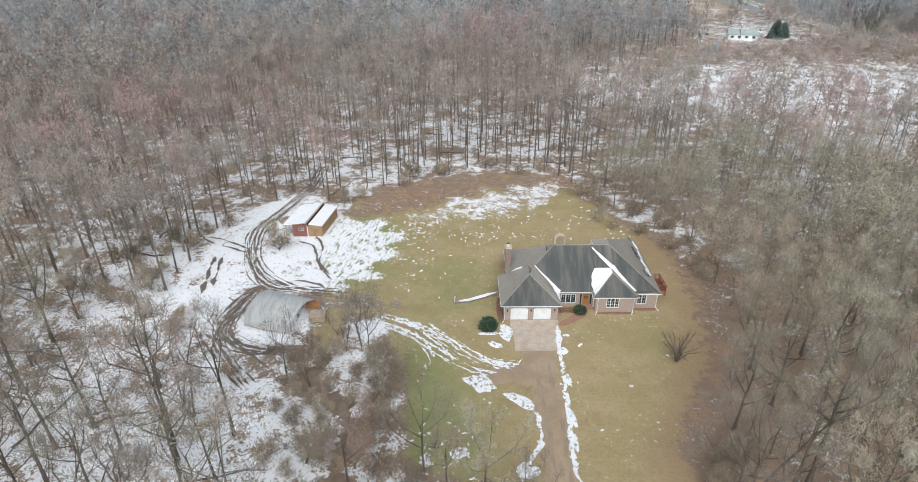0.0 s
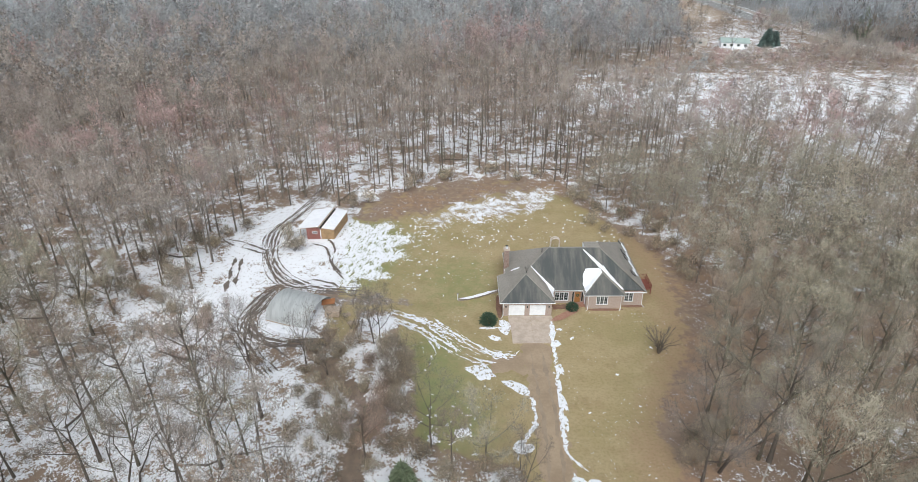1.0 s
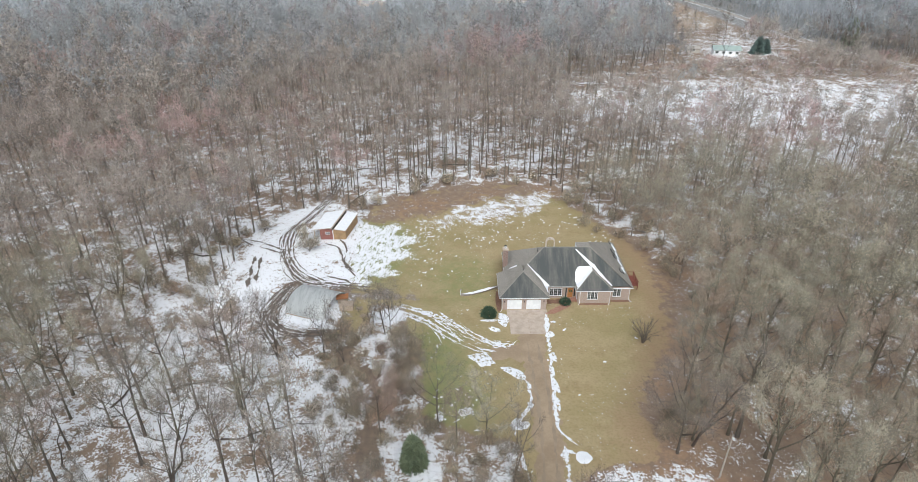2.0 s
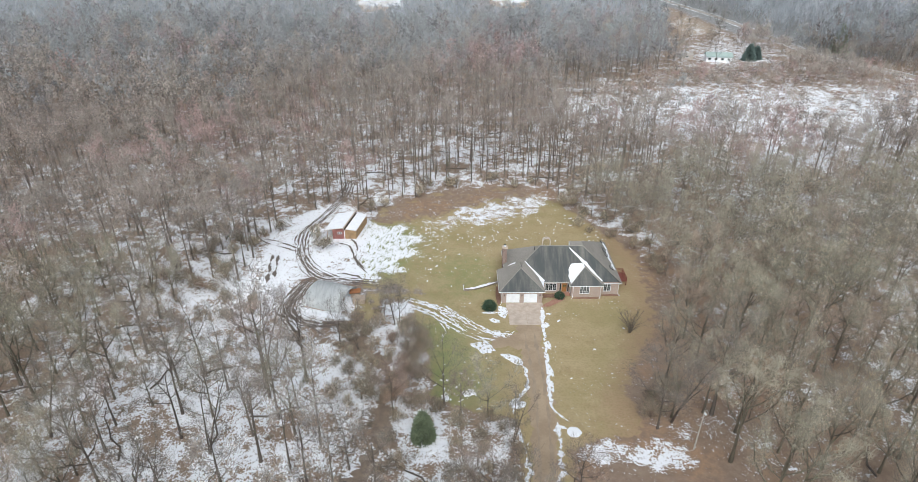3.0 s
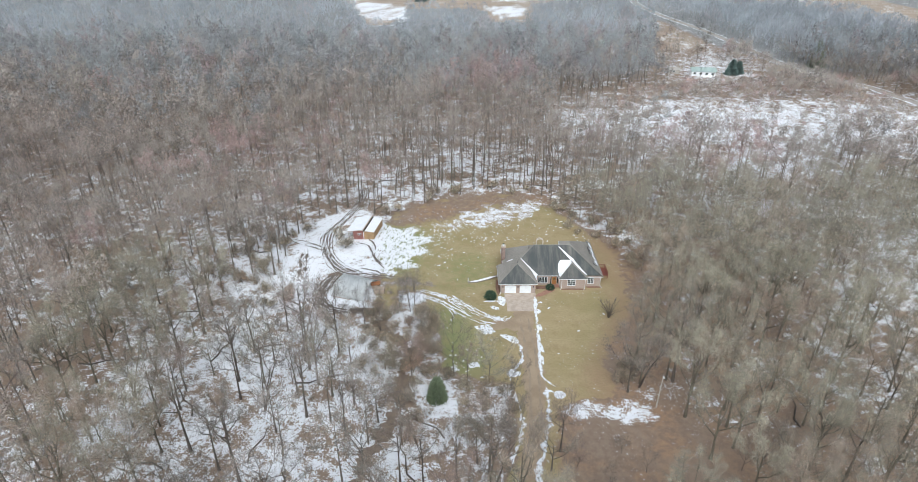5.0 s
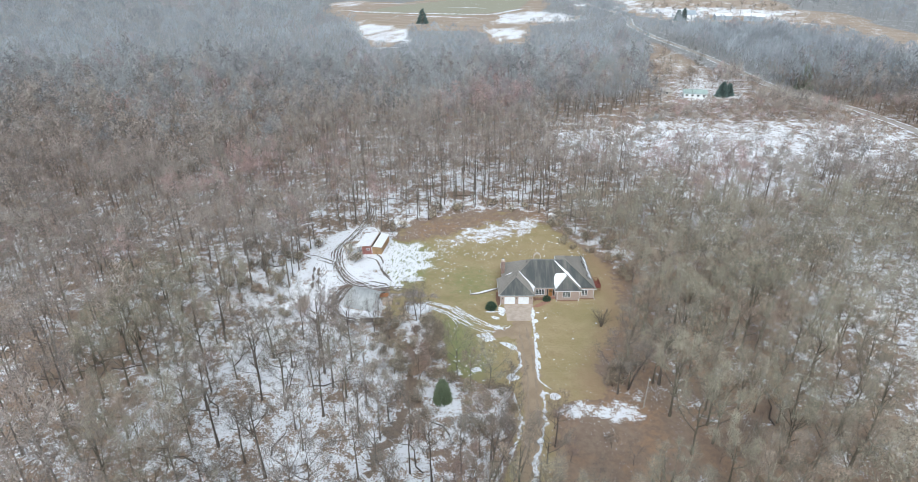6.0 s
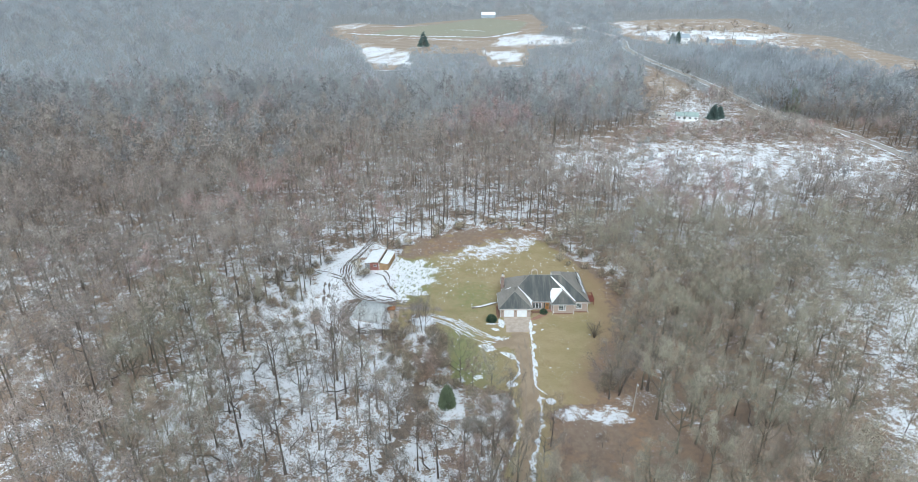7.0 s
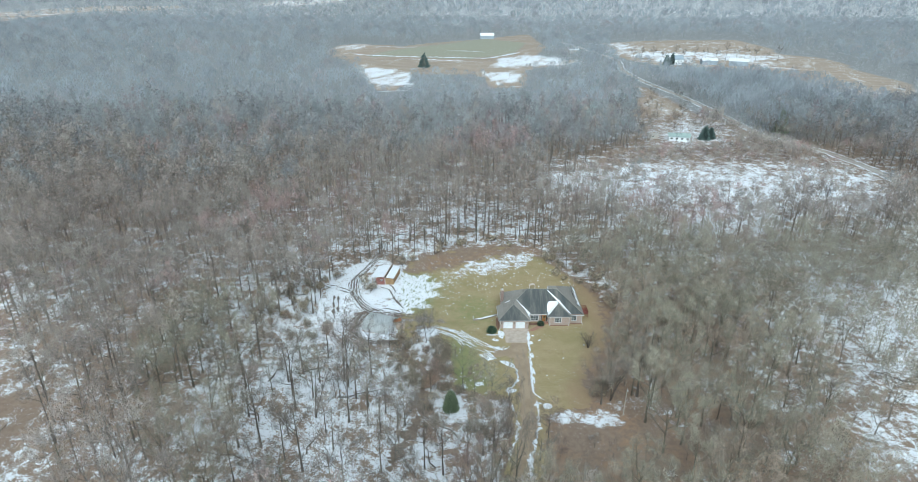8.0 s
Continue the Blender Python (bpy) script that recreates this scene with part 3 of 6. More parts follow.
def ground_cover(x, y):
    """Snow, litter, lawn, mud and field over the plan."""
    wob = 3.5 * np.sin(x / 7.3 + 2 * np.sin(y / 11)) + 2.5 * np.sin(y / 5.1 + x / 13)
    a, b = x + wob, y + 3 * np.sin(x / 9.0) + 2 * np.sin(x / 4.1 + y / 6)

    def rise(v, at, over):
        return 1 / (1 + np.exp(-np.clip((v - at) / over, -30, 30)))

    near = 1 - rise(b, 108, 6)
    snow = 0.34 + 0.11 * rise(b, 104, 5) * (1 - rise(b, 190, 14))
    snow += 0.24 * (1 - rise(a, -12, 3)) * near - 0.30 * (1 - rise(a, -66, 8)) * (1 - rise(b, 70, 10))
    snow += 0.12 * rise(a, -56, 5) * (1 - rise(a, -22, 4)) * rise(b, 62, 5) * near
    snow += near * rise(a, 24, 3) * (-0.30 * (1 - rise(a, 74, 7)) + 0.28 * rise(a, 84, 6))
    snow += -0.10 * rise(a, 30, 4) * (1 - rise(a, 98, 8)) * rise(b, 96, 5) * (1 - rise(b, 148, 6))
    # The added snow beyond 1250 m stands in for pale horizon haze.
    snow += -0.34 * rise(b, 290, 30) - 0.16 * (1 - rise(a, -72, 6)) * rise(b, 66, 8) + 0.34 * rise(b, 1250, 60)
    snow += 0.10 * np.sin(x / 16.0 + 1.7 * np.sin(y / 23.0)) * np.sin(y / 13.0 + 0.8)
    litter, stripe, mud, field, green, rust, green_field = np.ones(x.shape), np.zeros(x.shape), np.zeros(x.shape), np.zeros(x.shape), np.zeros(x.shape), np.zeros(x.shape), np.zeros(x.shape)

    # Weight of the haze-grey floor colour, rising past about 300 m.
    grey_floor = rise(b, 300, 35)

    def lay(outline, edge=0.7, **values):
        m = inside(outline, x + edge * np.sin(y * 0.9 + np.sin(x * 0.6)) , y + edge * np.sin(x * 0.8 + 1.3 * np.sin(y * 0.5)))
        for key, value in values.items():
            {"grey_floor": grey_floor, "stripe": stripe, "snow": snow, "litter": litter, "mud": mud, "field": field, "green": green, "rust": rust, "green_field": green_field}[key][m] = value

    lay(BRUSH, snow=0.66)
    lay(BRUSH_SOUTH, snow=0.58)
    lay(CLEARING, snow=-0.28, litter=0.0)
    west = inside(CLEARING, x, y) & (x < -23)
    snow[west], litter[west] = 0.62, 1.0
    lay(LITTER_NORTH, edge=1.6, litter=0.64, snow=0.04)
    lay(LITTER_NORTH, rust=0.7)
    lay(LITTER_EAST, litter=0.6)
    lay(RUST_EAST, edge=1.6, rust=0.75)
    lay(LITTER_SOUTH, rust=0.8)
    rust[(x > 30) & (x < 70) & (y < 110)] = np.maximum(rust, 0.45)[(x > 30) & (x < 70) & (y < 110)]
    lay(LITTER_SOUTH, litter=0.7, snow=-0.12)
    lay(SNOW_SPECKLE, edge=2.5, snow=0.12)
    lay(SNOW_BACK, edge=2.2, snow=0.54, litter=0.55)
    lay(SNOW_STRIPED, edge=2.2, snow=1.02, litter=0.2, stripe=1.0, green=0.6)
    lay(SNOW_YARD, snow=0.93, litter=1.0, stripe=0.25)
    lay(SNOW_SOUTH, snow=0.62, litter=1.0)
    lay(MUD_BAND, mud=0.56, snow=0.18)
    lay(MUD_SOUTH, mud=0.5, snow=0.42)
    green += 0.30 * (1 - rise(a, 6, 3))
    lay([(-9.5, 72), (-2, 72), (2, 60), (4, 46), (-9, 46)], edge=1.5, green=0.75)
    green[inside([(-4, 78), (6, 78), (7, 96), (0, 99), (-8, 92)], x, y)] = 0.55
    lay([(24, 124), (39, 104), (42, 96), (48, 104), (34, 126)], edge=1.5, snow=0.40)
    lay(MARSH, edge=4.0, snow=0.66)
    lay(MARSH_STRIP, edge=4.0, snow=0.7)
    lay(BRUSH_FAR, edge=4.0, snow=0.2)
    lay(FAR_YARD, edge=4.0, snow=0.55, litter=0.6)
    lay(PASTURE, snow=0.15, field=0.8)
    lay(FIELD_WEST, snow=0.0, field=1.0, litter=0.0)
    lay(FIELD_GREEN, snow=-0.05, green_field=1.0, field=0.0)
    lay(FIELD_EAST, snow=0.05, field=1.0)
    for outline in FIELD_SNOW:
        lay(outline, edge=3.0, snow=0.75)
    grey_floor[inside(FAR_YARD, x, y) | inside(PASTURE, x, y)] = 0.0
    lay(FIELD_NW, snow=0.3, field=1.0)
    lay(FIELD_N, snow=0.6, field=1.0)
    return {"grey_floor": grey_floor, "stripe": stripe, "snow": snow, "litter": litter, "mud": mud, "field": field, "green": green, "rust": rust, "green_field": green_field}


def build_ground():
    xs, ys = axis(-62, 42, 0.9, -4000, 4000), axis(20, 134, 0.9, -900, 4200)
    gx, gy = np.meshgrid(xs, ys)
    nx, ny = len(xs), len(ys)
    z = land(gx, gy) + 0.05 * np.sin(gx * 0.31) * np.sin(gy * 0.27)
    v = np.stack([gx.ravel(), gy.ravel(), z.ravel() - 0.05], 1)
    i = (np.arange(ny - 1)[:, None] * nx + np.arange(nx - 1)[None]).ravel()
    tris = np.concatenate([np.stack([i, i + 1, i + nx + 1], 1), np.stack([i, i + nx + 1, i + nx], 1)])
    me = mesh_np("ground", v, tris, [M_GROUND], smooth=True)
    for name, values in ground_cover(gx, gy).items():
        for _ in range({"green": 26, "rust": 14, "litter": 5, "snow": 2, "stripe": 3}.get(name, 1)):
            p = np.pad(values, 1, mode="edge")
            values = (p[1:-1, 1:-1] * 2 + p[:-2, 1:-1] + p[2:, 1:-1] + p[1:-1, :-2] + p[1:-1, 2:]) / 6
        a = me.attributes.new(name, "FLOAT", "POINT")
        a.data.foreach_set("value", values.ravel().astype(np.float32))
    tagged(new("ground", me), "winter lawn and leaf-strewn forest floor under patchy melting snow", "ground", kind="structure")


build_ground()

# tyre ruts, snow streaks and patches, each a thin ragged layer
r_ruts = np.random.default_rng(11)
ruts = [ribbon(p, 0.36, 0.5, 1.2, 0.03 + 0.004 * i, r_ruts) for i, p in enumerate(RUTS)]
for i, p in enumerate(RUTS[:5]):
    for off in (-1.4, -0.6, 1.1):
        shift = [(x + off * 0.6 + r_ruts.normal(0, 0.15), y + off * 0.5 + r_ruts.normal(0, 0.15)) for x, y in p]
        ruts.append(ribbon(shift, 0.2, 0.7, 1.6, 0.022 + 0.003 * i + 0.001 * off, r_ruts))
ruts += [ribbon(p[k:k + 2], 0.85, 0.35, 0.3, 0.06, r_ruts) for p in GARDEN_BEDS for k in range(len(p) - 1)]
tagged(new("tyre_ruts", mesh_np("tyre_ruts", *join(ruts), [M_MUD])), "dark muddy tyre ruts curving through the snow", "tyre track", kind="stuff")

streaks = []
for i, p in enumerate(STREAKS):
    streaks.append(ribbon(p, 0.27, 1.2, 1.5, 0.03 + 0.004 * i, r_ruts))
    for off in (-0.9,) if i % 2 else (0.8,):
        streaks.append(ribbon([(x + off * 0.7 + r_ruts.normal(0, 0.1), y + off * 0.7 + r_ruts.normal(0, 0.1)) for x, y in p], 0.16, 1.5, 1.7, 0.028 + 0.004 * i + 0.001 * off, r_ruts))
tagged(new("snow_streaks", mesh_np("snow_streaks", *join(streaks), [M_SNOW_THIN])), "long streaks of old snow left in wheel tracks on the lawn", "snow", kind="stuff")

banks = [ribbon(EDGE_SNOW, 0.58, 0.4, 0.2, 0.06, r_ruts), ribbon(EDGE_SNOW2, 0.75, 0.6, 0.6, 0.06, r_ruts),
         ribbon(ARC_SNOW, 0.42, 0.8, 0.9, 0.06, r_ruts), ribbon(RING_LINK, 0.4, 0.3, 0.0, 0.07, r_ruts), ribbon([(13.2, 43.6), (15.0, 42.6)], 0.8, 0.3, 0, 0.075, r_ruts),
         ribbon([(7.5, 43), (8.2, 36), (7.0, 30), (5.0, 24)], 0.5, 0.9, 1.3, 0.06, r_ruts)]
for x, y, rx, ry, turn in ((6.8, 73.7, 1.0, 2.0, 0.3), (5.1, 70.7, 1.1, 0.6, -0.5), (2.6, 62.6, 2.4, 1.3, -0.75), (7.7, 59.3, 2.3, 0.9, -0.6), (14.7, 69.3, 0.7, 0.9, 0),
                           (14.4, 63.2, 0.55, 1.2, 0), (7.5, 48.1, 1.2, 1.2, 0), (-0.2, 50.7, 1.2, 0.8, 0.5), (15.7, 72.9, 0.5, 0.3, 0),
                           (-4.1, 49.6, 0.7, 0.8, 0.2), (-5.6, 38.9, 2.0, 0.9, 0.3), (-8.4, 34.2, 1.5, 0.8, -0.4), (-9.6, 42.4, 0.6, 1.5, 0.2), (-4.6, 42.6, 0.6, 1.2, -0.3), (-18.3, 30.2, 1.0, 0.6, 0.8), (-11.0, 46.2, 0.6, 1.4, 0.2), (4.2, 73.4, 1.4, 0.4, 0), (14.0, 56.2, 0.4, 1.6, 0.1), (13.6, 52.5, 0.4, 1.7, 0.0), (17.4, 70.6, 0.5, 0.25, 0.8)):
    banks.append(blob(x, y, rx, ry, turn, 0.05, r_ruts))
crumbs = np.concatenate([np.stack([r_ruts.uniform(-6, 30, 40), r_ruts.uniform(46, 112, 40)], 1), r_ruts.normal((-9, 100), (2.6, 7), (55, 2)), r_ruts.normal((4, 104), (7, 1.6), (45, 2)), r_ruts.normal((31, 112), (3.0, 6), (60, 2)), r_ruts.normal((5, 114), (9, 4), (70, 2)), r_ruts.normal((-11, 108), (4, 3), (50, 2)), r_ruts.normal((-2, 51), (2.4, 3.5), (40, 2))])
for x, y in crumbs:
    if not inside(CLEARING, x, y) or (5.5 < x < 33 and 74 < y < 99) or (9 < x < 13 and y < 77):
        continue
    s = r_ruts.uniform(0.05, 0.19)
    banks.append(blob(x, y, s * r_ruts.uniform(1, 2.4), s, r_ruts.uniform(0, 3.1), 0.04, r_ruts, n=13, rough=0.8))
tagged(new("snow_patches", mesh_np("snow_patches", *join(banks), [M_SNOW_THIN])), "melting snow patches along the drive and on the lawn", "snow", kind="stuff")

tagged(new("round_bed_snow", mesh_np("round_bed_snow", *blob(15.7, 42.1, 1.1, 1.1, 0, 0.06, r_ruts, rough=0.08), [M_SNOW])), "round garden bed covered in smooth white snow", "snow")

tagged(new("ditch", mesh_np("ditch", *ribbon(DITCH, 2.3, 0.45, 0.5, 0.02, r_ruts), [M_TRAIL])), "winding ditch filled with brown leaves among the brush", "ditch", kind="structure")

# the gravel drive, with two wheel tracks, and the far road
drive_line = [(11.3, 73.0), (11.3, 68.0), (11.4, 64.0), (11.5, 57.5), (11.5, 49.0), (11.3, 44.0), (10.4, 34.0), (9.4, 28.0), (6.8, 18.0), (2.0, 4.0), (-6, -30)]
tagged(new("driveway", mesh_np("driveway", *ribbon(drive_line, 4.0, 0.10, 0, 0.012, r_ruts, 0.5), [M_GRAVEL])), "brown packed gravel driveway with wheel tracks", "driveway", kind="structure")
for off in (-0.9, 0.9):
    tagged(new("wheel_track", mesh_np("wheel_track", *ribbon([(x + off, y) for x, y in drive_line[1:]], 0.5, 0.4, 0.6, 0.022, r_ruts, 0.5), [M_WHEEL])), "damp wheel track worn into the gravel drive", "wheel track", kind="structure")
spur = [(12.0, 65.5), (9.0, 66.0), (6.0, 64.0), (4.0, 62.0)]
tagged(new("drive_spur", mesh_np("drive_spur", *ribbon(spur, 4.4, 0.3, 0, 0.008, r_ruts, 0.4), [M_GRAVEL])), "bare gravel turning place beside the drive", "driveway", kind="structure")
tagged(new("road", mesh_np("road", *ribbon(ROAD, 4.4, 0.04, 0, 0.15, r_ruts, 4.0), [M_ROAD])), "pale snow-edged country road between bare trees", "road", kind="structure")

far_lines = [[(-151.2, 738.2), (-108.0, 720.7), (-63.2, 709.8), (-12.6, 705.0), (30.4, 700.2), (54.0, 730.2), (80.1, 769.2)], [(-120, 815), (-90, 812), (-60, 806)], [(-20, 770), (10, 772), (32, 760)],
             [(-70, 690), (-20, 676), (20, 668)], [(30, 486), (48, 490), (60, 487)], [(-80, 462), (-62, 466), (-45, 470)]]
drifts = [ribbon(p, 6.0, 0.5, 0.8, 0.0, r_ruts, 3.0) for p in far_lines]
drift_v, drift_f = join(drifts)
drift_v[:, 2] = land(drift_v[:, 0], drift_v[:, 1]) + 0.25
tagged(new("field_snow_lines", mesh_np("field_snow_lines", drift_v, drift_f, [M_SNOW])), "long lines of old snow left along furrows of far fields", "snow", kind="stuff")
for off in (-3.4, 3.4):
    verge_v, verge_f = ribbon([(x + off, y) for x, y in ROAD], 0.9, 0.7, 1.2, 0.2, r_ruts, 3.0)
    tagged(new("road_verge_snow", mesh_np("road_verge_snow", verge_v, verge_f, [M_SNOW])), "ploughed snow along the verge of the country road", "snow", kind="stuff")

# ---- bare trees ----
def frame_of(d):
    d = d / (np.linalg.norm(d, axis=-1, keepdims=True) + 1e-9)
    up = np.where(np.abs(d[..., 2:3]) > 0.9, np.array([1.0, 0, 0]), np.array([0, 0, 1.0]))
    a = np.cross(d, up)
    a /= np.linalg.norm(a, axis=-1, keepdims=True) + 1e-9
    return a, np.cross(d, a)


def tube(path, radii, sides):
    path = np.asarray(path, float)
    d = np.gradient(path, axis=0)
    a, b = frame_of(d)
    ang = np.arange(sides) * 2 * np.pi / sides
    ring = path[:, None] + radii[:, None, None] * (a[:, None] * np.cos(ang)[None, :, None] + b[:, None] * np.sin(ang)[None, :, None])
    n = len(path)
    i = (np.arange(n - 1)[:, None] * sides + np.arange(sides)[None]).ravel()
    j = (np.arange(n - 1)[:, None] * sides + (np.arange(sides)[None] + 1) % sides).ravel()
    return ring.reshape(-1, 3), np.concatenate([np.stack([i, j, j + sides], 1), np.stack([i, j + sides, i + sides], 1)])


def spikes(start, way, length, width, r):
    """Twigs: a slender triangle each."""
    n = len(start)
    way = way / (np.linalg.norm(way, axis=1, keepdims=True) + 1e-9)
    side = np.cross(way, r.normal(size=(n, 3)))
    side /= np.linalg.norm(side, axis=1, keepdims=True) + 1e-9
    v = np.empty((n, 3, 3))
    v[:, 0] = start - side * width[:, None] / 2
    v[:, 1] = start + side * width[:, None] / 2
    v[:, 2] = start + way * length[:, None]
    return v.reshape(-1, 3), np.arange(n * 3).reshape(-1, 3)


def bare_tree(r, height, spread, limbs, boughs, twigs, twig_w, twig_len, sides, fork=0.36, thick=0.0118, bend=0.03, stems=1, loose=0.4):
    """A trunk that divides into rising limbs under a domed crown: the wood and the twigs, each as vertices and triangles."""
    wood, fine = [], []
    for s in range(stems):
        n = 6 if sides > 3 else 3
        h = height * (1 - 0.10 * s)
        lean = r.normal(0, bend + (0.15 if stems > 1 else 0), 2)
        t = np.linspace(0, 1, n)
        reach = min(0.9, fork + 0.32)
        path = np.zeros((n, 3))
        path[:, 2] = t * h * reach
        path[:, :2] = lean * h * reach * (t ** 1.2)[:, None] + r.normal(0, bend * h * 0.16, (n, 2)) * t[:, None]
        r0 = h * thick / (1 + 0.3 * (stems - 1))
        rad = r0 * (1.0 - 0.62 * t)
        rad[0] *= 1.35
        wood.append(tube(path, rad, sides))
        for i in range(limbs):
            last = i == 0
            u = 1.0 if last else fork / reach + (1 - fork / reach) * (i - r.uniform(0, 0.9)) / limbs
            k = u * (n - 1)
            a = int(min(k, n - 2))
            base = path[a] + (path[a + 1] - path[a]) * (k - a)
            az = i * 2.4 + r.uniform(-0.5, 0.5)
            rad_out = (0.25 if last else r.uniform(0.62, 1.05)) * spread
            tip_z = h * (1.0 - 0.30 * (rad_out / spread) ** 2 * r.uniform(0.6, 1.4)) if not last else h
            tip = np.array([path[-1, 0] + math.cos(az) * rad_out, path[-1, 1] + math.sin(az) * rad_out, tip_z])
            m = 5 if sides > 3 else 3
            q = np.linspace(0, 1, m)[:, None]
            length = np.linalg.norm(tip - base)
            bough = base + (tip - base) * q
            bough[:, :2] += (np.array([math.cos(az), math.sin(az)]) * length * 0.16) * np.sin(np.pi * q)
            bough += r.normal(0, 0.03 * length, (m, 3)) * q * (1 - 0.4 * q)
            rr = np.interp(u, t, rad) * 0.7
            wood.append(tube(bough, rr * (1 - 0.86 * q[:, 0]) + 0.012, max(3, sides - 2)))
            for j in range(boughs):
                w = 0.28 + 0.70 * (j + r.uniform(0, 1)) / boughs
                k2 = w * (m - 1)
                b = int(min(k2, m - 2))
                at = bough[b] + (bough[b + 1] - bough[b]) * (k2 - b)
                d2 = np.array([math.cos(az) * 0.45, math.sin(az) * 0.45, 0.30]) + r.normal(0, 0.62, 3)
                d2[2] = abs(d2[2]) * 0.9 + 0.05
                d2 /= np.linalg.norm(d2)
                l2 = spread * r.uniform(0.30, 0.58) * (1.15 - 0.5 * w)
                end = at + d2 * l2
                if sides > 3:
                    wood.append(tube(np.stack([at, at * 0.45 + end * 0.55 + r.normal(0, 0.06 * l2, 3), end]), np.array([rr * 0.36, rr * 0.22, 0.01]), 3))
                f = r.uniform(0.05, 1.0, twigs)[:, None]
                start = at + (end - at) * f + r.normal(0, loose, (twigs, 3))
                way = d2 * 0.45 + r.normal(0, 0.55, (twigs, 3)) + np.array([0, 0, 0.40])
                fine.append(spikes(start, way, twig_len * r.uniform(0.5, 1.25, twigs), np.full(twigs, twig_w) * r.uniform(0.6, 1.3, twigs), r))
    return join(wood), join(fine)


def domed_tree(r, height, spread, sprays, leaf):
    """A tree far off: a short trunk under a rounded crown of broad twig sprays."""
    n = sprays
    up = r.uniform(0.0, 1.0, n) ** 0.7
    a = r.uniform(0, 6.283, n)
    lumps = 1 + 0.16 * np.sin(3 * a + r.uniform(0, 6)) + 0.12 * np.sin(5 * a + r.uniform(0, 6))
    out = spread * np.sqrt(np.clip(1 - (1.25 * up - 0.25) ** 2, 0.02, 1)) * lumps * r.uniform(0.72, 1.05, n)
    start = np.stack([out * np.cos(a), out * np.sin(a), height * (0.42 + 0.56 * up)], 1) + r.normal(0, 0.25, (n, 3))
    way = np.stack([np.cos(a) * 0.45, np.sin(a) * 0.45, 0.8 + 0.6 * up], 1) + r.normal(0, 0.35, (n, 3))
    trunk = tube(np.array([(0, 0, 0), (0.1, 0, height * 0.4), (0, 0.1, height * 0.75)]), np.array([0.011, 0.008, 0.003]) * height, 3)
    return trunk, spikes(start, way, leaf * r.uniform(0.6, 1.3, n), leaf * r.uniform(0.14, 0.26, n), r)


r_tree = np.random.default_rng(21)
MODELS = []
for i in range(10):
    wide = i in (3, 7)
    h = [19, 22, 20, 16, 24, 21, 18, 15, 23, 20][i]
    wood, fine = bare_tree(r_tree, h, (5.6 if wide else 4.3) / (1.3 if i in (5, 8) else 1), 4 if i in (5, 8) else 7, 8, 46, 0.075, 0.85, 5, 0.22 if wide else 0.40, stems=2 if i in (5, 8) else 1)
    MODELS.append((mesh_np("trunk", *wood, [M_BARK], smooth=True), mesh_np("crown", *fine, [M_TWIG])))
OLIVE_MODELS = []
for i, h in enumerate((19, 22, 16, 21, 18, 23)):
    wood, fine = bare_tree(r_tree, h, 5.6 if i == 2 else 4.5, 7, 8, 62, 0.092, 0.8, 5, 0.16 if i == 2 else 0.25)
    OLIVE_MODELS.append((mesh_np("trunk", *wood, [M_BARK_OLIVE], smooth=True), mesh_np("crown", *fine, [M_TWIG_OLIVE])))
SAPLINGS = []
for i in range(4):
    wood, fine = bare_tree(r_tree, 8 + i, 1.9, 5, 5, 30, 0.05, 0.8, 4, 0.2, thick=0.009, stems=1 + i % 2)
    SAPLINGS.append((mesh_np("trunk", *wood, [M_BARK], smooth=True), mesh_np("crown", *fine, [M_TWIG])))
BUSHES = []
for i in range(4):
    wood, fine = bare_tree(r_tree, 2.8 + 0.4 * i, 1.3, 4, 3, 26, 0.07, 0.7, 3, 0.08, thick=0.010, bend=0.10, stems=5, loose=0.22)
    BUSHES.append((mesh_np("trunk", *wood, [M_BARK], smooth=True), mesh_np("crown", *fine, [M_BRUSH])))


def vase_bush(r, stems, height, reach):
    """Many curving stems that spread from one foot, with a few side twigs each."""
    wood, fine = [], []
    for i in range(stems):
        az, out, h = i * 2.4 + r.uniform(-0.3, 0.3), reach * r.uniform(0.25, 1.0), height * r.uniform(0.7, 1.0)
        q = np.linspace(0, 1, 6)
        path = np.stack([math.cos(az) * (0.15 + out * q ** 1.4), math.sin(az) * (0.15 + out * q ** 1.4), h * (1 - 0.25 * (out / reach) ** 2) * q ** 0.85], 1)
        path[1:] += r.normal(0, 0.09, (5, 3))
        wood.append(tube(path, 0.07 * (1 - 0.85 * q) + 0.008, 5))
        for j in range(6):
            k = r.integers(1, 5)
            way = path[k + 1] - path[k] + r.normal(0, 0.4, 3)
            end = path[k] + way / np.linalg.norm(way) * r.uniform(0.8, 1.6)
            wood.append(tube(np.stack([path[k], (path[k] + end) / 2 + r.normal(0, 0.05, 3), end]), np.array([0.028, 0.018, 0.006]), 3))
            start = path[k] + (end - path[k]) * r.uniform(0.3, 1, 5)[:, None]
            fine.append(spikes(start, way[None] + r.normal(0, 0.5, (5, 3)), r.uniform(0.4, 0.8, 5), np.full(5, 0.03), r))
    return join(wood), join(fine)


LONE = vase_bush(np.random.default_rng(3), 16, 5.2, 3.0)
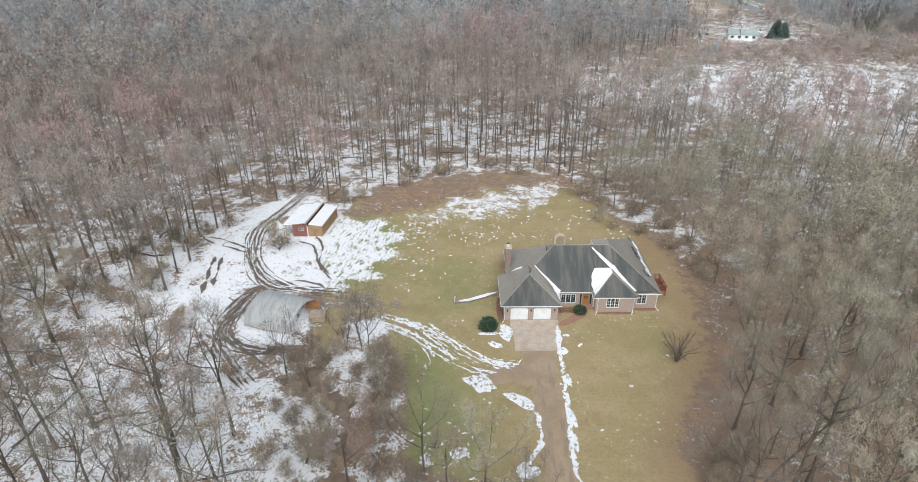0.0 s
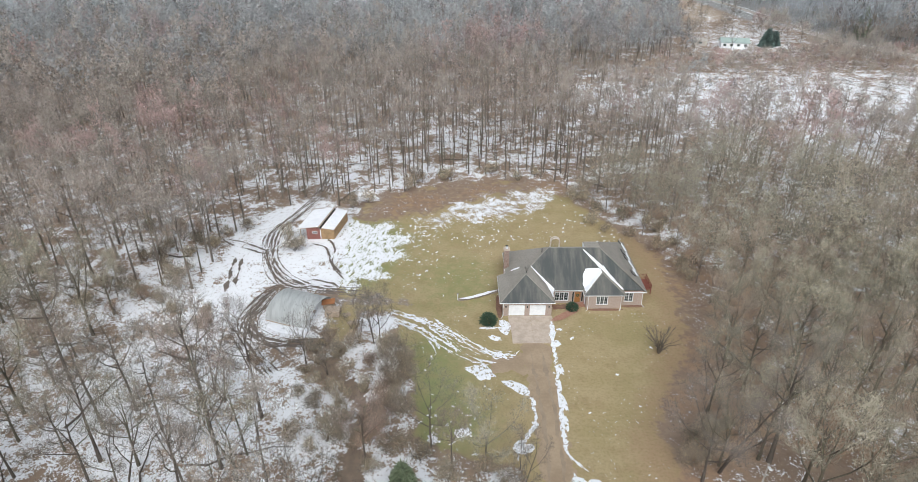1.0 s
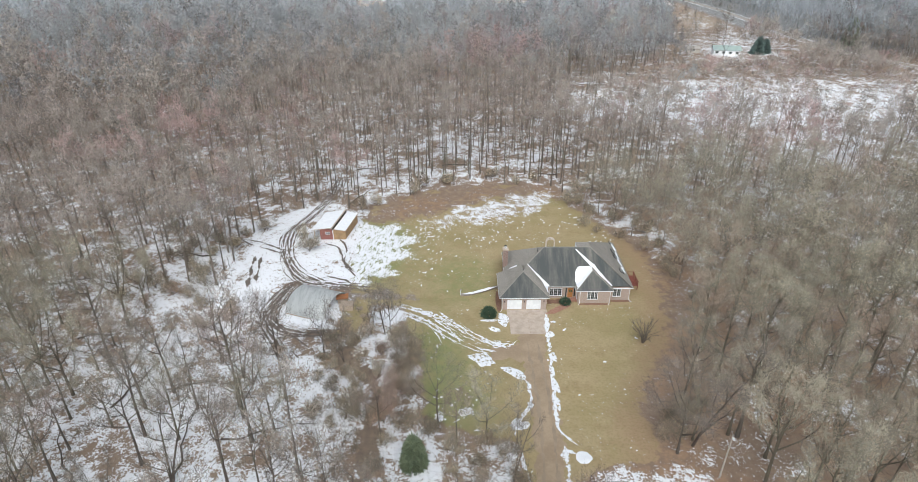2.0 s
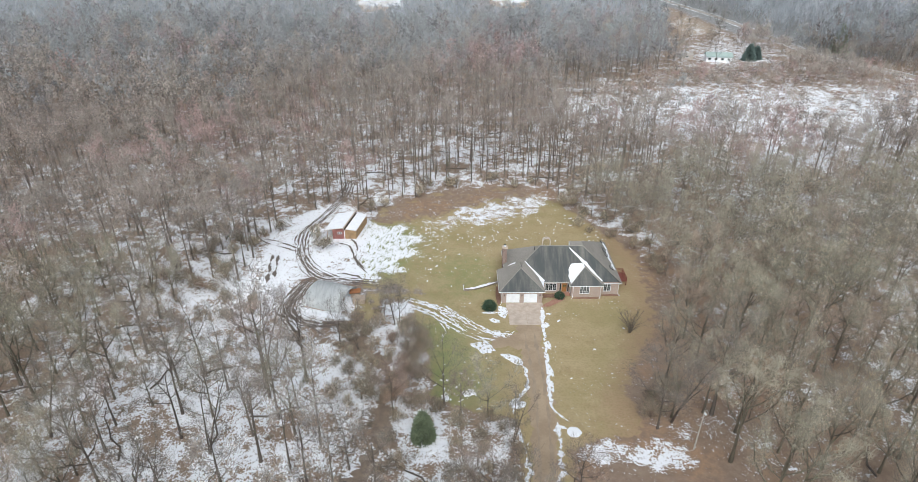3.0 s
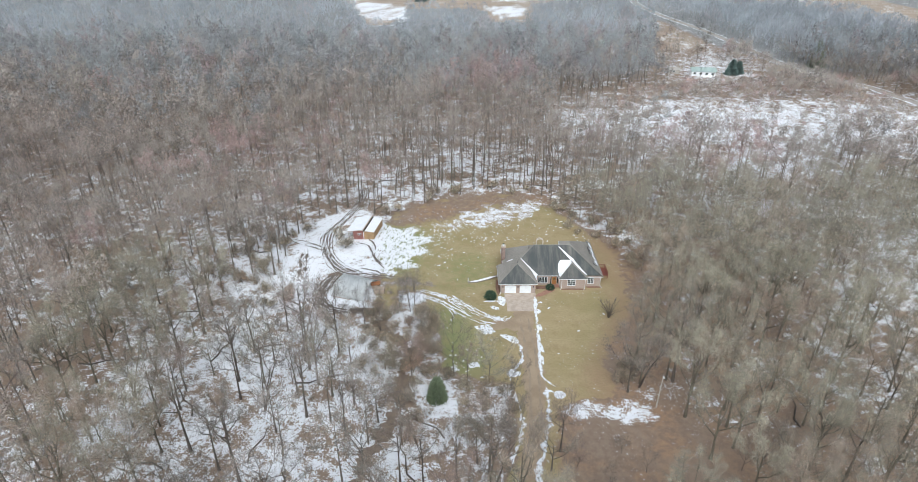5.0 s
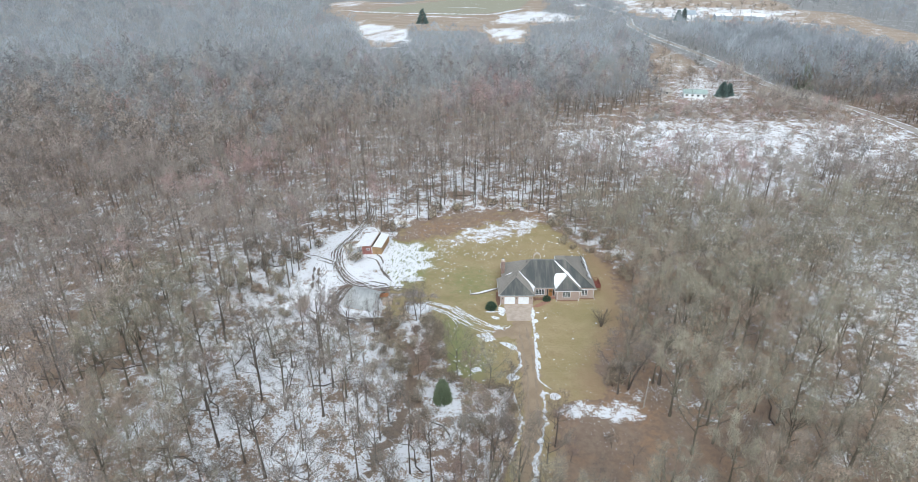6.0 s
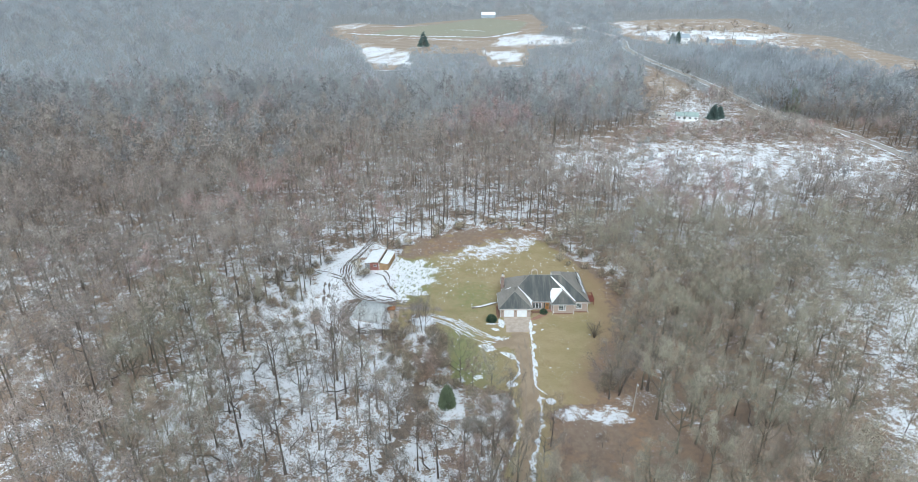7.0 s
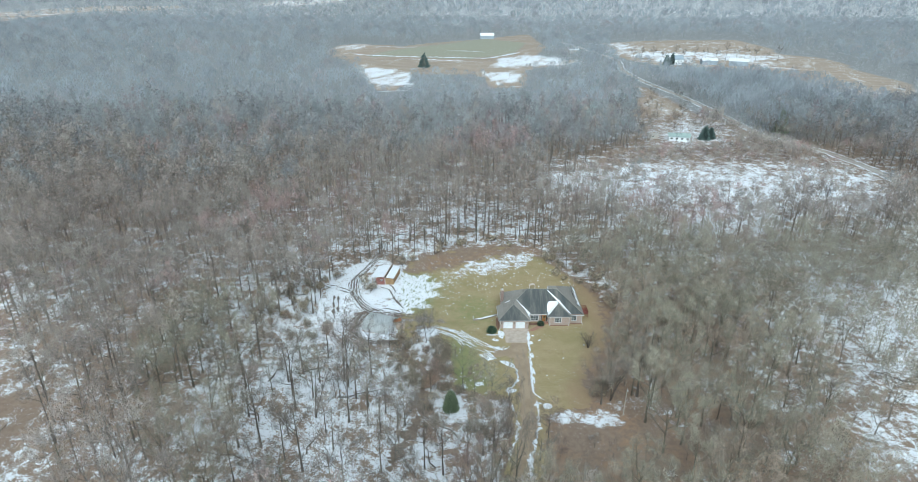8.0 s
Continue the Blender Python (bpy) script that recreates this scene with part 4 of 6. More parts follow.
LONE = (mesh_np("trunk", *LONE[0], [M_TWIG_DARK], smooth=True), mesh_np("crown", *LONE[1], [M_TWIG_DARK]))


def plant(kind, pair, x, y, size, label, category, group):
    base = empty(kind, pose(x, y, -0.08, 0, 0, r_tree.uniform(0, 360)) @ Matrix.Scale(size, 4), label, category, group)
    for me in pair:
        ob = new(me.name, me)
        ob.parent = base


OPEN_VIEW = [MARSH, MARSH_STRIP, BRUSH_FAR, FAR_YARD, FIELD_WEST, FIELD_EAST, FIELD_NW, FIELD_N, PASTURE]
FORBIDDEN = [CLEARING, MARSH, MARSH_STRIP, BRUSH_FAR, FAR_YARD, FIELD_WEST, FIELD_EAST, FIELD_NW, FIELD_N, PASTURE]


def road_gap(x, y):
    line = spline(ROAD, 12.0)
    return np.min(np.hypot(x[:, None] - line[None, :, 0], y[:, None] - line[None, :, 1]), axis=1)


def kept_low(x, y, far_from=260, grows=(1.06, 1.10, 1.22)):
    """Land before the open fields, where nothing tall grows that would stand before them."""
    low = np.zeros(x.shape, bool)
    for grow in grows:
        px, py = -6 + (x + 6) * grow, -75 + (y + 75) * grow
        for outline in OPEN_VIEW[3:]:
            low |= inside(outline, px, py)
    return low & (y > far_from)


def scattered(n, x0, x1, y0, y1, apart, r, forbidden):
    """Random places at least so far apart, outside the open ground."""
    x, y = r.uniform(x0, x1, n), r.uniform(y0, y1, n)
    ok = np.ones(n, bool)
    for outline in forbidden:
        ok &= ~inside(outline, x, y)
    x, y = x[ok], y[ok]
    cells, keep = {}, []
    for i, (a, b) in enumerate(zip(x, y)):
        c = (int(a // apart), int(b // apart))
        near = [q for dx in (-1, 0, 1) for dy in (-1, 0, 1) for q in cells.get((c[0] + dx, c[1] + dy), ())]
        if all((x[q] - a) ** 2 + (y[q] - b) ** 2 > apart ** 2 for q in near):
            cells.setdefault(c, []).append(i)
            keep.append(i)
    return x[keep], y[keep]


TALL = "tall bare deciduous tree with grey bark and fine brown twigs"
# trees that stand out at the edge of the yard
MARKED = [(-23.8, 64.5, 12, 1.15), (-14.1, 69.4, 11, 1.35), (-16.4, 69.4, 13, 0.9), (-13.2, 69.9, 12, 1.2), (-21.6, 68.6, 10, 0.9), (-57.8, 61.2, 4, 0.9), (28.6, 42.9, 3, 0.95), (31.1, 44.2, 5, 0.9), (37.9, 45.8, 4, 0.95),
          (-1.5, 44.4, 6, 0.6), (5.9, 38.2, 8, 0.5), (11.8, 24.5, 3, 0.7), (-65.4, 110.6, 1, 0.9), (-36.5, 73.4, 11, 0.9), (-40, 62, 2, 0.8), (-35.5, 58.5, 8, 0.7), (13.8, 28.5, 6, 0.7), (-20, 62, 13, 1.0), (16, 25, 11, 0.6), (20.5, 21.5, 10, 0.6), (24, 28, 11, 0.55), (27, 24, 12, 0.6), (14.2, 33, 13, 0.7), (-8.6, 63, 12, 0.9), (-10.5, 57, 13, 0.85), (-34, 52, 1, 0.85), (-30, 45, 9, 0.9), (-45, 55, 0, 0.9)]
for x, y, k, size in MARKED:
    plant("tree", (MODELS + SAPLINGS)[k], x, y, size, "bare grey-barked tree standing at the edge of the yard", "tree", "trees round the yard")
tx, ty = scattered(3000, -86, 88, 4, 84, 4.3, r_tree, FORBIDDEN + [BRUSH, BRUSH_SOUTH, [(12, 8), (28.5, 8), (31, 41), (12, 41)]])
edge = (tx > 20) & inside(CLEARING, tx - 2.5, ty) & (np.arange(len(tx)) % 3 > 0)
bare = (tx > 70) & (np.arange(len(tx)) % 5 < 1)
tx, ty = tx[~edge & ~bare], ty[~edge & ~bare]
order = np.argsort(np.hypot(tx, ty - 45) + r_tree.uniform(0, 14, len(tx)))
near_i = [i for i in order if (tx[i] > 0 or r_tree.uniform() < (0.62 if tx[i] > -45 else 0.95)) and not ((-58 < tx[i] < -23 and 52 < ty[i] < 84 and i % 6 < 5) or (-50 < tx[i] < -20 and 62 < ty[i] < 84)) and abs(tx[i]) < 0.80 * (ty[i] + 62)][:270]
for i in near_i:
    small = r_tree.uniform() < 0.16
    pair = SAPLINGS[r_tree.integers(4)] if small else (OLIVE_MODELS[r_tree.integers(6)] if tx[i] > 2 or (tx[i] < -50 and i % 3) or i % 6 == 0 else MODELS[r_tree.integers(10)])
    plant("sapling" if small else "tree", pair, tx[i], ty[i], r_tree.uniform(0.72, 1.0) * (0.98 if tx[i] > 0 else 0.92),
          "slender young bare tree among taller ones" if small else TALL, "tree", "saplings" if small else "woodland trees")

bx, by = scattered(900, -24, 8, 28, 79, 2.7, r_tree, [CLEARING])
open_round = (np.hypot(bx + 7.2, by - 40) > 4.5) & ~((np.abs(bx + 7.0) < 2.6) & (by < 41))
brush_ok = open_round & ((inside(BRUSH, bx, by) & (by < 69)) | inside(BRUSH_SOUTH, bx, by))
spots = list(zip(bx[brush_ok], by[brush_ok]))[:50]
big_brush = len(spots)
spots += [(-10.5, 52), (-9, 54.5), (-11.5, 57), (-9.2, 59.5), (-8.6, 62), (-10.8, 64.5), (-12, 48.5), (-9.5, 48), (-17, 56), (-16.5, 50), (-33.5, 98.5)]
spots += [(x, y) for x, y in zip(*scattered(60, -66, -49, 76, 108, 3.6, np.random.default_rng(8), [SNOW_YARD]))][:26]
spots += [(-52, 92), (-50, 100), (-46, 108), (-44, 78), (-41, 71), (-55, 84), (-37, 104), (-48, 68), (-32, 63), (30, 46.5), (27.5, 45.5), (33, 47), (29, 49), (35, 48),
          (31, 107), (28, 112), (33, 103), (36, 106), (24, 124), (28, 121), (-6, 133), (-12, 131), (38, 98), (40, 92), (36.5, 110), (34, 112), (32, 116), (38.5, 104), (41, 99), (40, 108), (30, 118), (42, 94), (26, 127), (20, 136), (12, 137), (4, 136.5), (-3, 135), (-16, 128), (42.5, 88), (37, 114), (-22, 122), (-25, 119)]
for i, (x, y) in enumerate(spots):
    if i > big_brush + 36:
        x, y = x + r_tree.normal(0.8, 1.6), y + r_tree.normal(0.8, 1.6)
    plant("shrub", BUSHES[r_tree.integers(4)], x, y, r_tree.uniform(0.6, 1.15) * (1.5 if big_brush <= i < big_brush + 11 else 1.1 if i > big_brush else 1), "tangled leafless brown brush growing at the wood's edge", "shrub", "brush")
plant("bush", LONE, 30.2, 67.0, 1.0, "lone leafless many-stemmed bush standing on the lawn", "bush", "")


# the woods beyond: too many trees to count
def woods(name, label, pairs, mats, x, y, size, tint, r):
    """All trees of a wood in one mesh: models set down at the places with a turn and a size each."""
    vs, fs, ss, ts = [], [], [], []
    at = 0
    which = r.integers(len(pairs), size=len(x))
    turn = r.uniform(0, 6.283, len(x))
    for k, (wood, fine) in enumerate(pairs):
        v0, f0 = join([wood, fine])
        slot0 = np.r_[np.zeros(len(wood[1]), int), np.ones(len(fine[1]), int)]
        idx = np.where(which == k)[0]
        if not len(idx):
            continue
        c, s = np.cos(turn[idx])[:, None], np.sin(turn[idx])[:, None]
        k1 = size[idx][:, None]
        v = np.empty((len(idx), len(v0), 3))
        v[..., 0] = x[idx][:, None] + k1 * (c * v0[:, 0] - s * v0[:, 1])
        v[..., 1] = y[idx][:, None] + k1 * (s * v0[:, 0] + c * v0[:, 1])
        v[..., 2] = land(x[idx], y[idx])[:, None] - 0.1 + k1 * v0[:, 2]
        f = f0[None] + (at + np.arange(len(idx)) * len(v0))[:, None, None]
        vs.append(v.reshape(-1, 3))
        fs.append(f.reshape(-1, 3))
        ss.append(np.tile(slot0, len(idx)))
        ts.append(np.repeat(tint[idx], len(v0)))
        at += len(idx) * len(v0)
    me = mesh_np(name, np.vstack(vs), np.vstack(fs), mats, np.concatenate(ss), np.concatenate(ts))
    tagged(new(name, me), label, "woods", kind="stuff")


r_wood = np.random.default_rng(5)
rim_models = [bare_tree(r_wood, h, 4.7, 6, 5, 26, 0.19, 1.0, 3, 0.42, thick=0.0095, loose=0.6) for h in (20, 23, 21, 18, 25, 22, 19, 24)]
tall_models = [bare_tree(r_wood, h, 3.0, 5, 3, 18, 0.20, 1.0, 3, 0.50, thick=0.0066, bend=0.02, loose=0.5) for h in (21, 24, 22, 19, 26, 23, 20, 25)]
bushy_models = [bare_tree(r_wood, h, 4.8, 6, 5, 30, 0.19, 1.0, 3, 0.14, thick=0.0075, loose=0.7) for h in (16, 19, 17, 14, 20, 18)]
mid_models = [bare_tree(r_wood, h, 5.0, 4, 5, 11, 0.57, 1.25, 3, 0.42, thick=0.0105, loose=0.8) for h in (20, 23, 21, 18, 25, 22, 19, 24)]
far_models = [domed_tree(r_wood, h, 6.0, 100, 2.7) for h in (18, 20, 19, 17, 21, 16)]
horizon_models = [domed_tree(r_wood, h, 7.0, 22, 7.0) for h in (14, 16, 15)]

taken = set(near_i)
rest = np.array([i for i in range(len(tx)) if i not in taken and (tx[i] > 0 or tx[i] < -58 or (ty[i] < 50 and i % 3))])
mx, my = scattered(60000, -340, 340, 84, 340, 4.0, r_wood, FORBIDDEN)
lx, ly = scattered(6000, -210, 210, -20, 84, 4.2, r_wood, FORBIDDEN + [[(-87, 0), (89, 0), (89, 85), (-87, 85)]])
mx, my = np.concatenate([mx, lx, tx[rest]]), np.concatenate([my, ly, ty[rest]])
keep = (np.abs(mx + 3) < 0.83 * (my + 82)) & (road_gap(mx, my) > 5) & (r_wood.uniform(size=len(mx)) < 0.95 - 0.3 * np.clip((my - 160) / 150, 0, 1) - 0.6 * ((mx > 30) & (mx < 170) & (my > 150) & (my < 200)) + 0.2 * ((mx > 34) & (mx < 100) & (my < 148)) + 0.3 * np.sin(mx / 8.0 + 2 * np.sin(my / 17)) * np.sin(my / 9.5))
keep &= ~kept_low(mx, my, grows=(1.04,))
keep &= (my < 150) | (road_gap(mx + 6, my + 10) > 10)
keep &= ~((mx > 20) & (my < 108) & inside(CLEARING, mx - 2.0, my))
keep &= ~((mx > -78) & (mx < 0) & (my < 138) & (my > 84) & (r_wood.uniform(size=len(mx)) < 0.30))
keep &= ~((mx > 72) & (my < 100) & (r_wood.uniform(size=len(mx)) < 0.15))
mx, my = mx[keep], my[keep]
px_, py_ = scattered(7000, -72, 62, 126, 216, 3.1, r_wood, FORBIDDEN)
keep = r_wood.uniform(size=len(px_)) < 0.80 + 0.3 * np.sin(px_ / 7.0 + np.sin(py_ / 9)) * np.sin(py_ / 8.0)
stand = (mx > -72) & (mx < 62) & (my > 126) & (my < 216)
mx, my = np.concatenate([mx[~stand], px_[keep]]), np.concatenate([my[~stand], py_[keep]])
stand = (mx > -72) & (mx < 62) & (my > 126) & (my < 216)
tone = np.clip(0.5 + 0.36 * np.sin(mx / 23 + 1.3) * np.sin(my / 31) + r_wood.normal(0, 0.2, len(mx)), 0, 1)
tone = np.clip(tone + 0.14 * np.exp(-((mx + 25) / 70) ** 2 - ((my - 235) / 70) ** 2) * (np.sin(mx / 11 + np.sin(my / 15)) > -0.3), 0, 1)
rim = (my < 158) & ~stand
# Haze by colour: the share of greyed trees grows with distance.
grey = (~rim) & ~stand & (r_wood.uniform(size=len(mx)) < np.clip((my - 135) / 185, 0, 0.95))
for name, label, sel, models, mats in (
        ("woods", "leafless winter woods with grey trunks above snowy ground", rim & ((mx < 18) | (my > 128)), rim_models, [M_BARK_WOODS, M_TWIG_WOODS]),
        ("olive_woods", "leafless winter woods with olive-brown twigs beside the lawn", rim & (mx >= 18) & (my <= 128), bushy_models, [M_BARK_WOODS, M_TWIG_OLIVE_WOODS]),
        ("tall_woods", "close stand of tall slender leafless trunks above patchy snow", stand, tall_models, [M_BARK_WOODS, M_TWIG_WOODS]),
        ("brown_woods", "brown leafless winter woods beyond the clearing", ~rim & ~grey & ~stand, mid_models, [M_BARK_WOODS, M_TWIG_WOODS]),
        ("grey_woods", "grey leafless winter woods beyond the clearing", grey, mid_models, [M_BARK_WOODS, M_TWIG_HAZED_MID])):
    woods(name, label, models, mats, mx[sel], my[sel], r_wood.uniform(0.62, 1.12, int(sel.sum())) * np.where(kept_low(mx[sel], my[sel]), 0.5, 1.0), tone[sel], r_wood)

fx, fy = scattered(30000, -1000, 1000, 340, 1250, 12.2, r_wood, FORBIDDEN)
keep = (np.abs(fx + 3) < 0.82 * (fy + 82)) & (road_gap(fx, fy) > 6) & ~kept_low(fx, fy, grows=(1.05,))
fx, fy = fx[keep], fy[keep]
ex, ey = scattered(3000, 184, 330, 296, 520, 6.8, r_wood, FORBIDDEN)
keep = road_gap(ex, ey) > 5
fx, fy = np.concatenate([fx, ex[keep]]), np.concatenate([fy, ey[keep]])
tone = np.clip(0.45 + 0.3 * np.sin(fx / 61) * np.sin(fy / 47) + r_wood.normal(0, 0.2, len(fx)), 0, 1)
woods("distant_woods", "distant grey leafless woods reaching to the misty horizon", far_models, [M_BARK_HAZED, M_TWIG_HAZED], fx, fy, r_wood.uniform(0.75, 1.1, len(fx)) * np.where(kept_low(fx, fy), 0.7, 1.0), tone, r_wood)
gx, gy = scattered(12000, -2600, 2600, 1250, 3000, 26, r_wood, FORBIDDEN)
keep = np.abs(gx) < 0.82 * (gy + 82)
gx, gy = gx[keep][:2200], gy[keep][:2200]
woods("horizon_woods", "grey band of woods along the horizon", horizon_models, [M_BARK_HAZED, M_TWIG_HAZED], gx, gy, r_wood.uniform(0.9, 1.5, len(gx)), r_wood.uniform(0, 0.7, len(gx)), r_wood)
# the woods behind the place where the flight ends
hx, hy = scattered(900, -115, 115, -135, 3, 10.5, r_wood, [[(-14, -140), (8, -140), (14, 4), (-2, 4)]])
woods("southern_woods", "brown leafless woods on both sides of the drive", mid_models, [M_BARK_WOODS, M_TWIG_WOODS], hx, hy, r_wood.uniform(0.65, 1.0, len(hx)), r_wood.uniform(0, 1, len(hx)), r_wood)
# single trees in the far yard and a row of them along the far field
for x, y in ((128, 305), (122, 318), (140, 330), (150, 345), (135, 352), (160, 372), (128, 290), (165, 330), (146, 402), (120, 345), (172, 420), (158, 440), (99, 326), (101, 306), (117, 329), (116, 312), (133, 368), (117, 378), (104, 350), (142, 336), (109, 296), (125, 338), (150, 318), (112, 362)):
    grown = (x + y) % 3 == 0
    plant("tree", MODELS[(x + y) % 5] if grown else SAPLINGS[r_tree.integers(4)], x, y, r_tree.uniform(0.6, 0.75) if grown else r_tree.uniform(1.1, 1.6), "bare tree in a distant snowy yard", "tree", "trees in the far yard")
for i in range(15):
    plant("tree", MODELS[i % 5], 204 + 12.3 * i, 677 + r_tree.normal(0, 3), r_tree.uniform(0.7, 0.95), "bare tree in a row along a far field", "tree", "far field row")
# brown scrub and trees that close off the far yard and the road
qx, qy = scattered(5000, 95, 260, 236, 350, 5.0, r_wood, [MARSH, [(112, 290), (150, 290), (160, 350), (120, 372), (108, 320)]])
keep = (road_gap(qx, qy) > 6) & (road_gap(qx + 5, qy + 8) > 9) & ((qy < 268 + 0.10 * (qx - 95)) | (qx > 158)) & (qy > 240 + 0.1 * (qx - 95)) & (r_wood.uniform(size=len(qx)) < 0.8)
qx, qy = qx[keep], qy[keep]
woods("scrub", "rounded brown leafless scrub before a distant house", [bare_tree(r_wood, h, 3.2, 4, 4, 12, 0.2, 1.9, 3, 0.15, thick=0.009) for h in (7, 8, 9)], [M_BARK_WOODS, M_TWIG_WOODS], qx, qy, np.where(qx > 158, r_wood.uniform(0.9, 1.5, len(qx)), r_wood.uniform(0.45, 0.8, len(qx))), r_wood.uniform(0.3, 1.0, len(qx)), r_wood)
# low brush in the marsh and before the far house
sx, sy = scattered(6000, 30, 215, 145, 300, 3.6, r_wood, [])
keep = (inside(MARSH, sx, sy) | inside(MARSH_STRIP, sx, sy)) & (r_wood.uniform(size=len(sx)) < 0.20 + 0.16 * (sx > 120) + 0.14 * np.sin(sx / 9.0) * np.sin(sy / 6.0)) | inside(BRUSH_FAR, sx, sy)
sx, sy = sx[keep], sy[keep]
bush_models = [bare_tree(r_wood, 3.4, 1.8, 3, 2, 7, 0.17, 1.2, 3, 0.1, bend=0.12, stems=3) for _ in range(3)]
woods("marsh_brush", "low reddish-brown brush scattered over a snowy marsh", bush_models, [M_BARK_WOODS, M_TWIG_WOODS], sx, sy, r_wood.uniform(0.5, 1.3, len(sx)), r_wood.uniform(0.5, 1.0, len(sx)), r_wood)

# low tangles of stems on the forest floor
ux, uy = scattered(2600, -92, -8, 20, 128, 3.2, r_wood, [CLEARING])
keep = r_wood.uniform(size=len(ux)) < 0.45 + 0.35 * np.sin(ux / 9.0 + np.sin(uy / 7)) * np.sin(uy / 8.0)
ux, uy = ux[keep], uy[keep]
low_models = [bare_tree(r_wood, 1.5, 1.1, 2, 2, 7, 0.07, 0.7, 3, 0.1, bend=0.25, stems=3, loose=0.15) for _ in range(4)]
woods("undergrowth", "low tangled brown stems and briars on the snowy forest floor", low_models, [M_BARK_WOODS, M_BRUSH_WOODS], ux, uy, r_wood.uniform(0.6, 1.5, len(ux)), r_wood.uniform(0, 1, len(ux)), r_wood)

# ---- the brick house ----
EAVE, PITCH = 2.8, 0.68
house = empty("house", pose(19, 87, 0), "single-storey pale brick house with a dark grey hipped shingle roof", "house")


def wall_front(name, x0, x1, y, z1, holes, mat, owner, thick=0.25):
    """A wall that faces south, built round its openings."""
    bm = bmesh.new()
    at = x0
    for a, b, lo, hi in sorted(holes):
        box(bm, at, a, y, y + thick, -0.1, z1)
        if lo > -0.05:
            box(bm, a, b, y, y + thick, -0.1, lo)
        box(bm, a, b, y, y + thick, hi, z1)
        at = b
    box(bm, at, x1, y, y + thick, -0.1, z1)
    return part(name, bm, mat, owner)


def window(owner, x0, x1, y, lo, hi, lights=2):
    """A casement window with white frame, mullions and glazing bars, set in its opening."""
    bm = bmesh.new()
    w = 0.10
    box(bm, x0 - 0.05, x0 + w, y - 0.04, y + 0.1, lo - 0.05, hi + 0.05)
    box(bm, x1 - w, x1 + 0.05, y - 0.04, y + 0.1, lo - 0.05, hi + 0.05)
    box(bm, x0 + w, x1 - w, y - 0.04, y + 0.1, hi - w, hi + 0.05)
    box(bm, x0 + w, x1 - w, y - 0.04, y + 0.1, lo - 0.05, lo + w)
    outer = part("window", bm, M_WHITE, owner, "white casement window with glazing bars")
    step = (x1 - x0) / lights
    for i in range(lights):
        a, b = x0 + i * step, x0 + (i + 1) * step
        if i:
            part("mullion", boxed(a - 0.06, a + 0.06, y - 0.03, y + 0.09, lo + w, hi - w), M_WHITE, outer)
        part("pane", boxed(a + 0.06, b - 0.06, y + 0.05, y + 0.07, lo + w, hi - w), M_GLASS, outer, "dark window pane")
        part("glazing_bar", boxed((a + b) / 2 - 0.012, (a + b) / 2 + 0.012, y + 0.01, y + 0.04, lo + w, hi - w), M_WHITE, outer)
        for f in (0.33, 0.66):
            zc = lo + (hi - lo) * f
            part("glazing_bar", boxed(a + 0.06, b - 0.06, y + 0.012, y + 0.042, zc - 0.012, zc + 0.012), M_WHITE, outer)
    part("sill", boxed(x0 - 0.1, x1 + 0.1, y - 0.1, y + 0.02, lo - 0.13, lo - 0.05), M_STONE, outer)


GY, MY, WY, EY = 76.8, 80.6, 78.9, 79.9
DOORS = ((7.68, 10.36), (11.2, 13.88))
wall_front("garage_front_wall", 6.7, 14.9, GY, 2.75, [(a, b, -0.1, 2.2) for a, b in DOORS], M_BRICK, house)
part("garage_side_wall", boxed(14.65, 14.9, GY + 0.25, MY, -0.1, 2.75), M_BRICK, house)
part("garage_side_wall", boxed(6.7, 6.95, GY + 0.25, 84.5, -0.1, 2.75), M_BRICK, house)
part("garage_back_wall", boxed(6.7, 8.1, 84.5, 84.75, -0.1, 2.75), M_BRICK, house)
wall_front("porch_wall", 14.9, 21.1, MY, 2.75, [(15.9, 18.3, 0.45, 2.2), (19.35, 20.4, 0.1, 2.2), (18.95, 19.2, 0.3, 2.2), (20.55, 20.8, 0.3, 2.2)], M_BRICK, house)
wall_front("wing_front_wall", 21.1, 27.1, WY, 2.75, [(22.75, 24.75, 0.75, 2.5)], M_BRICK, house)
part("wing_side_wall", boxed(21.1, 21.35, WY + 0.25, MY, -0.1, 2.75), M_BRICK, house)
part("wing_side_wall", boxed(26.85, 27.1, WY + 0.25, EY, -0.1, 2.75), M_BRICK, house)
wall_front("east_front_wall", 27.1, 30.9, EY, 2.75, [(27.75, 29.3, 0.7, 2.5)], M_BRICK, house)
part("east_side_wall", boxed(30.65, 30.9, EY + 0.25, 96.4, -0.1, 2.75), M_BRICK, house)
part("north_wall", boxed(24.5, 30.65, 96.15, 96.4, -0.1, 2.75), M_BRICK, house)
part("north_wall", boxed(8.1, 24.5, 92.5, 92.75, -0.1, 2.75), M_BRICK, house)
part("west_wall", boxed(8.1, 8.35, 84.75, 92.5, -0.1, 2.75), M_BRICK, house)
part("gable_wall", boxed(21.55, 21.7, 86.7, 88.6, 6.2, 7.66), M_WHITE, house, "white gable trim")
window(house, 15.9, 18.3, MY + 0.05, 0.45, 2.2, 3)
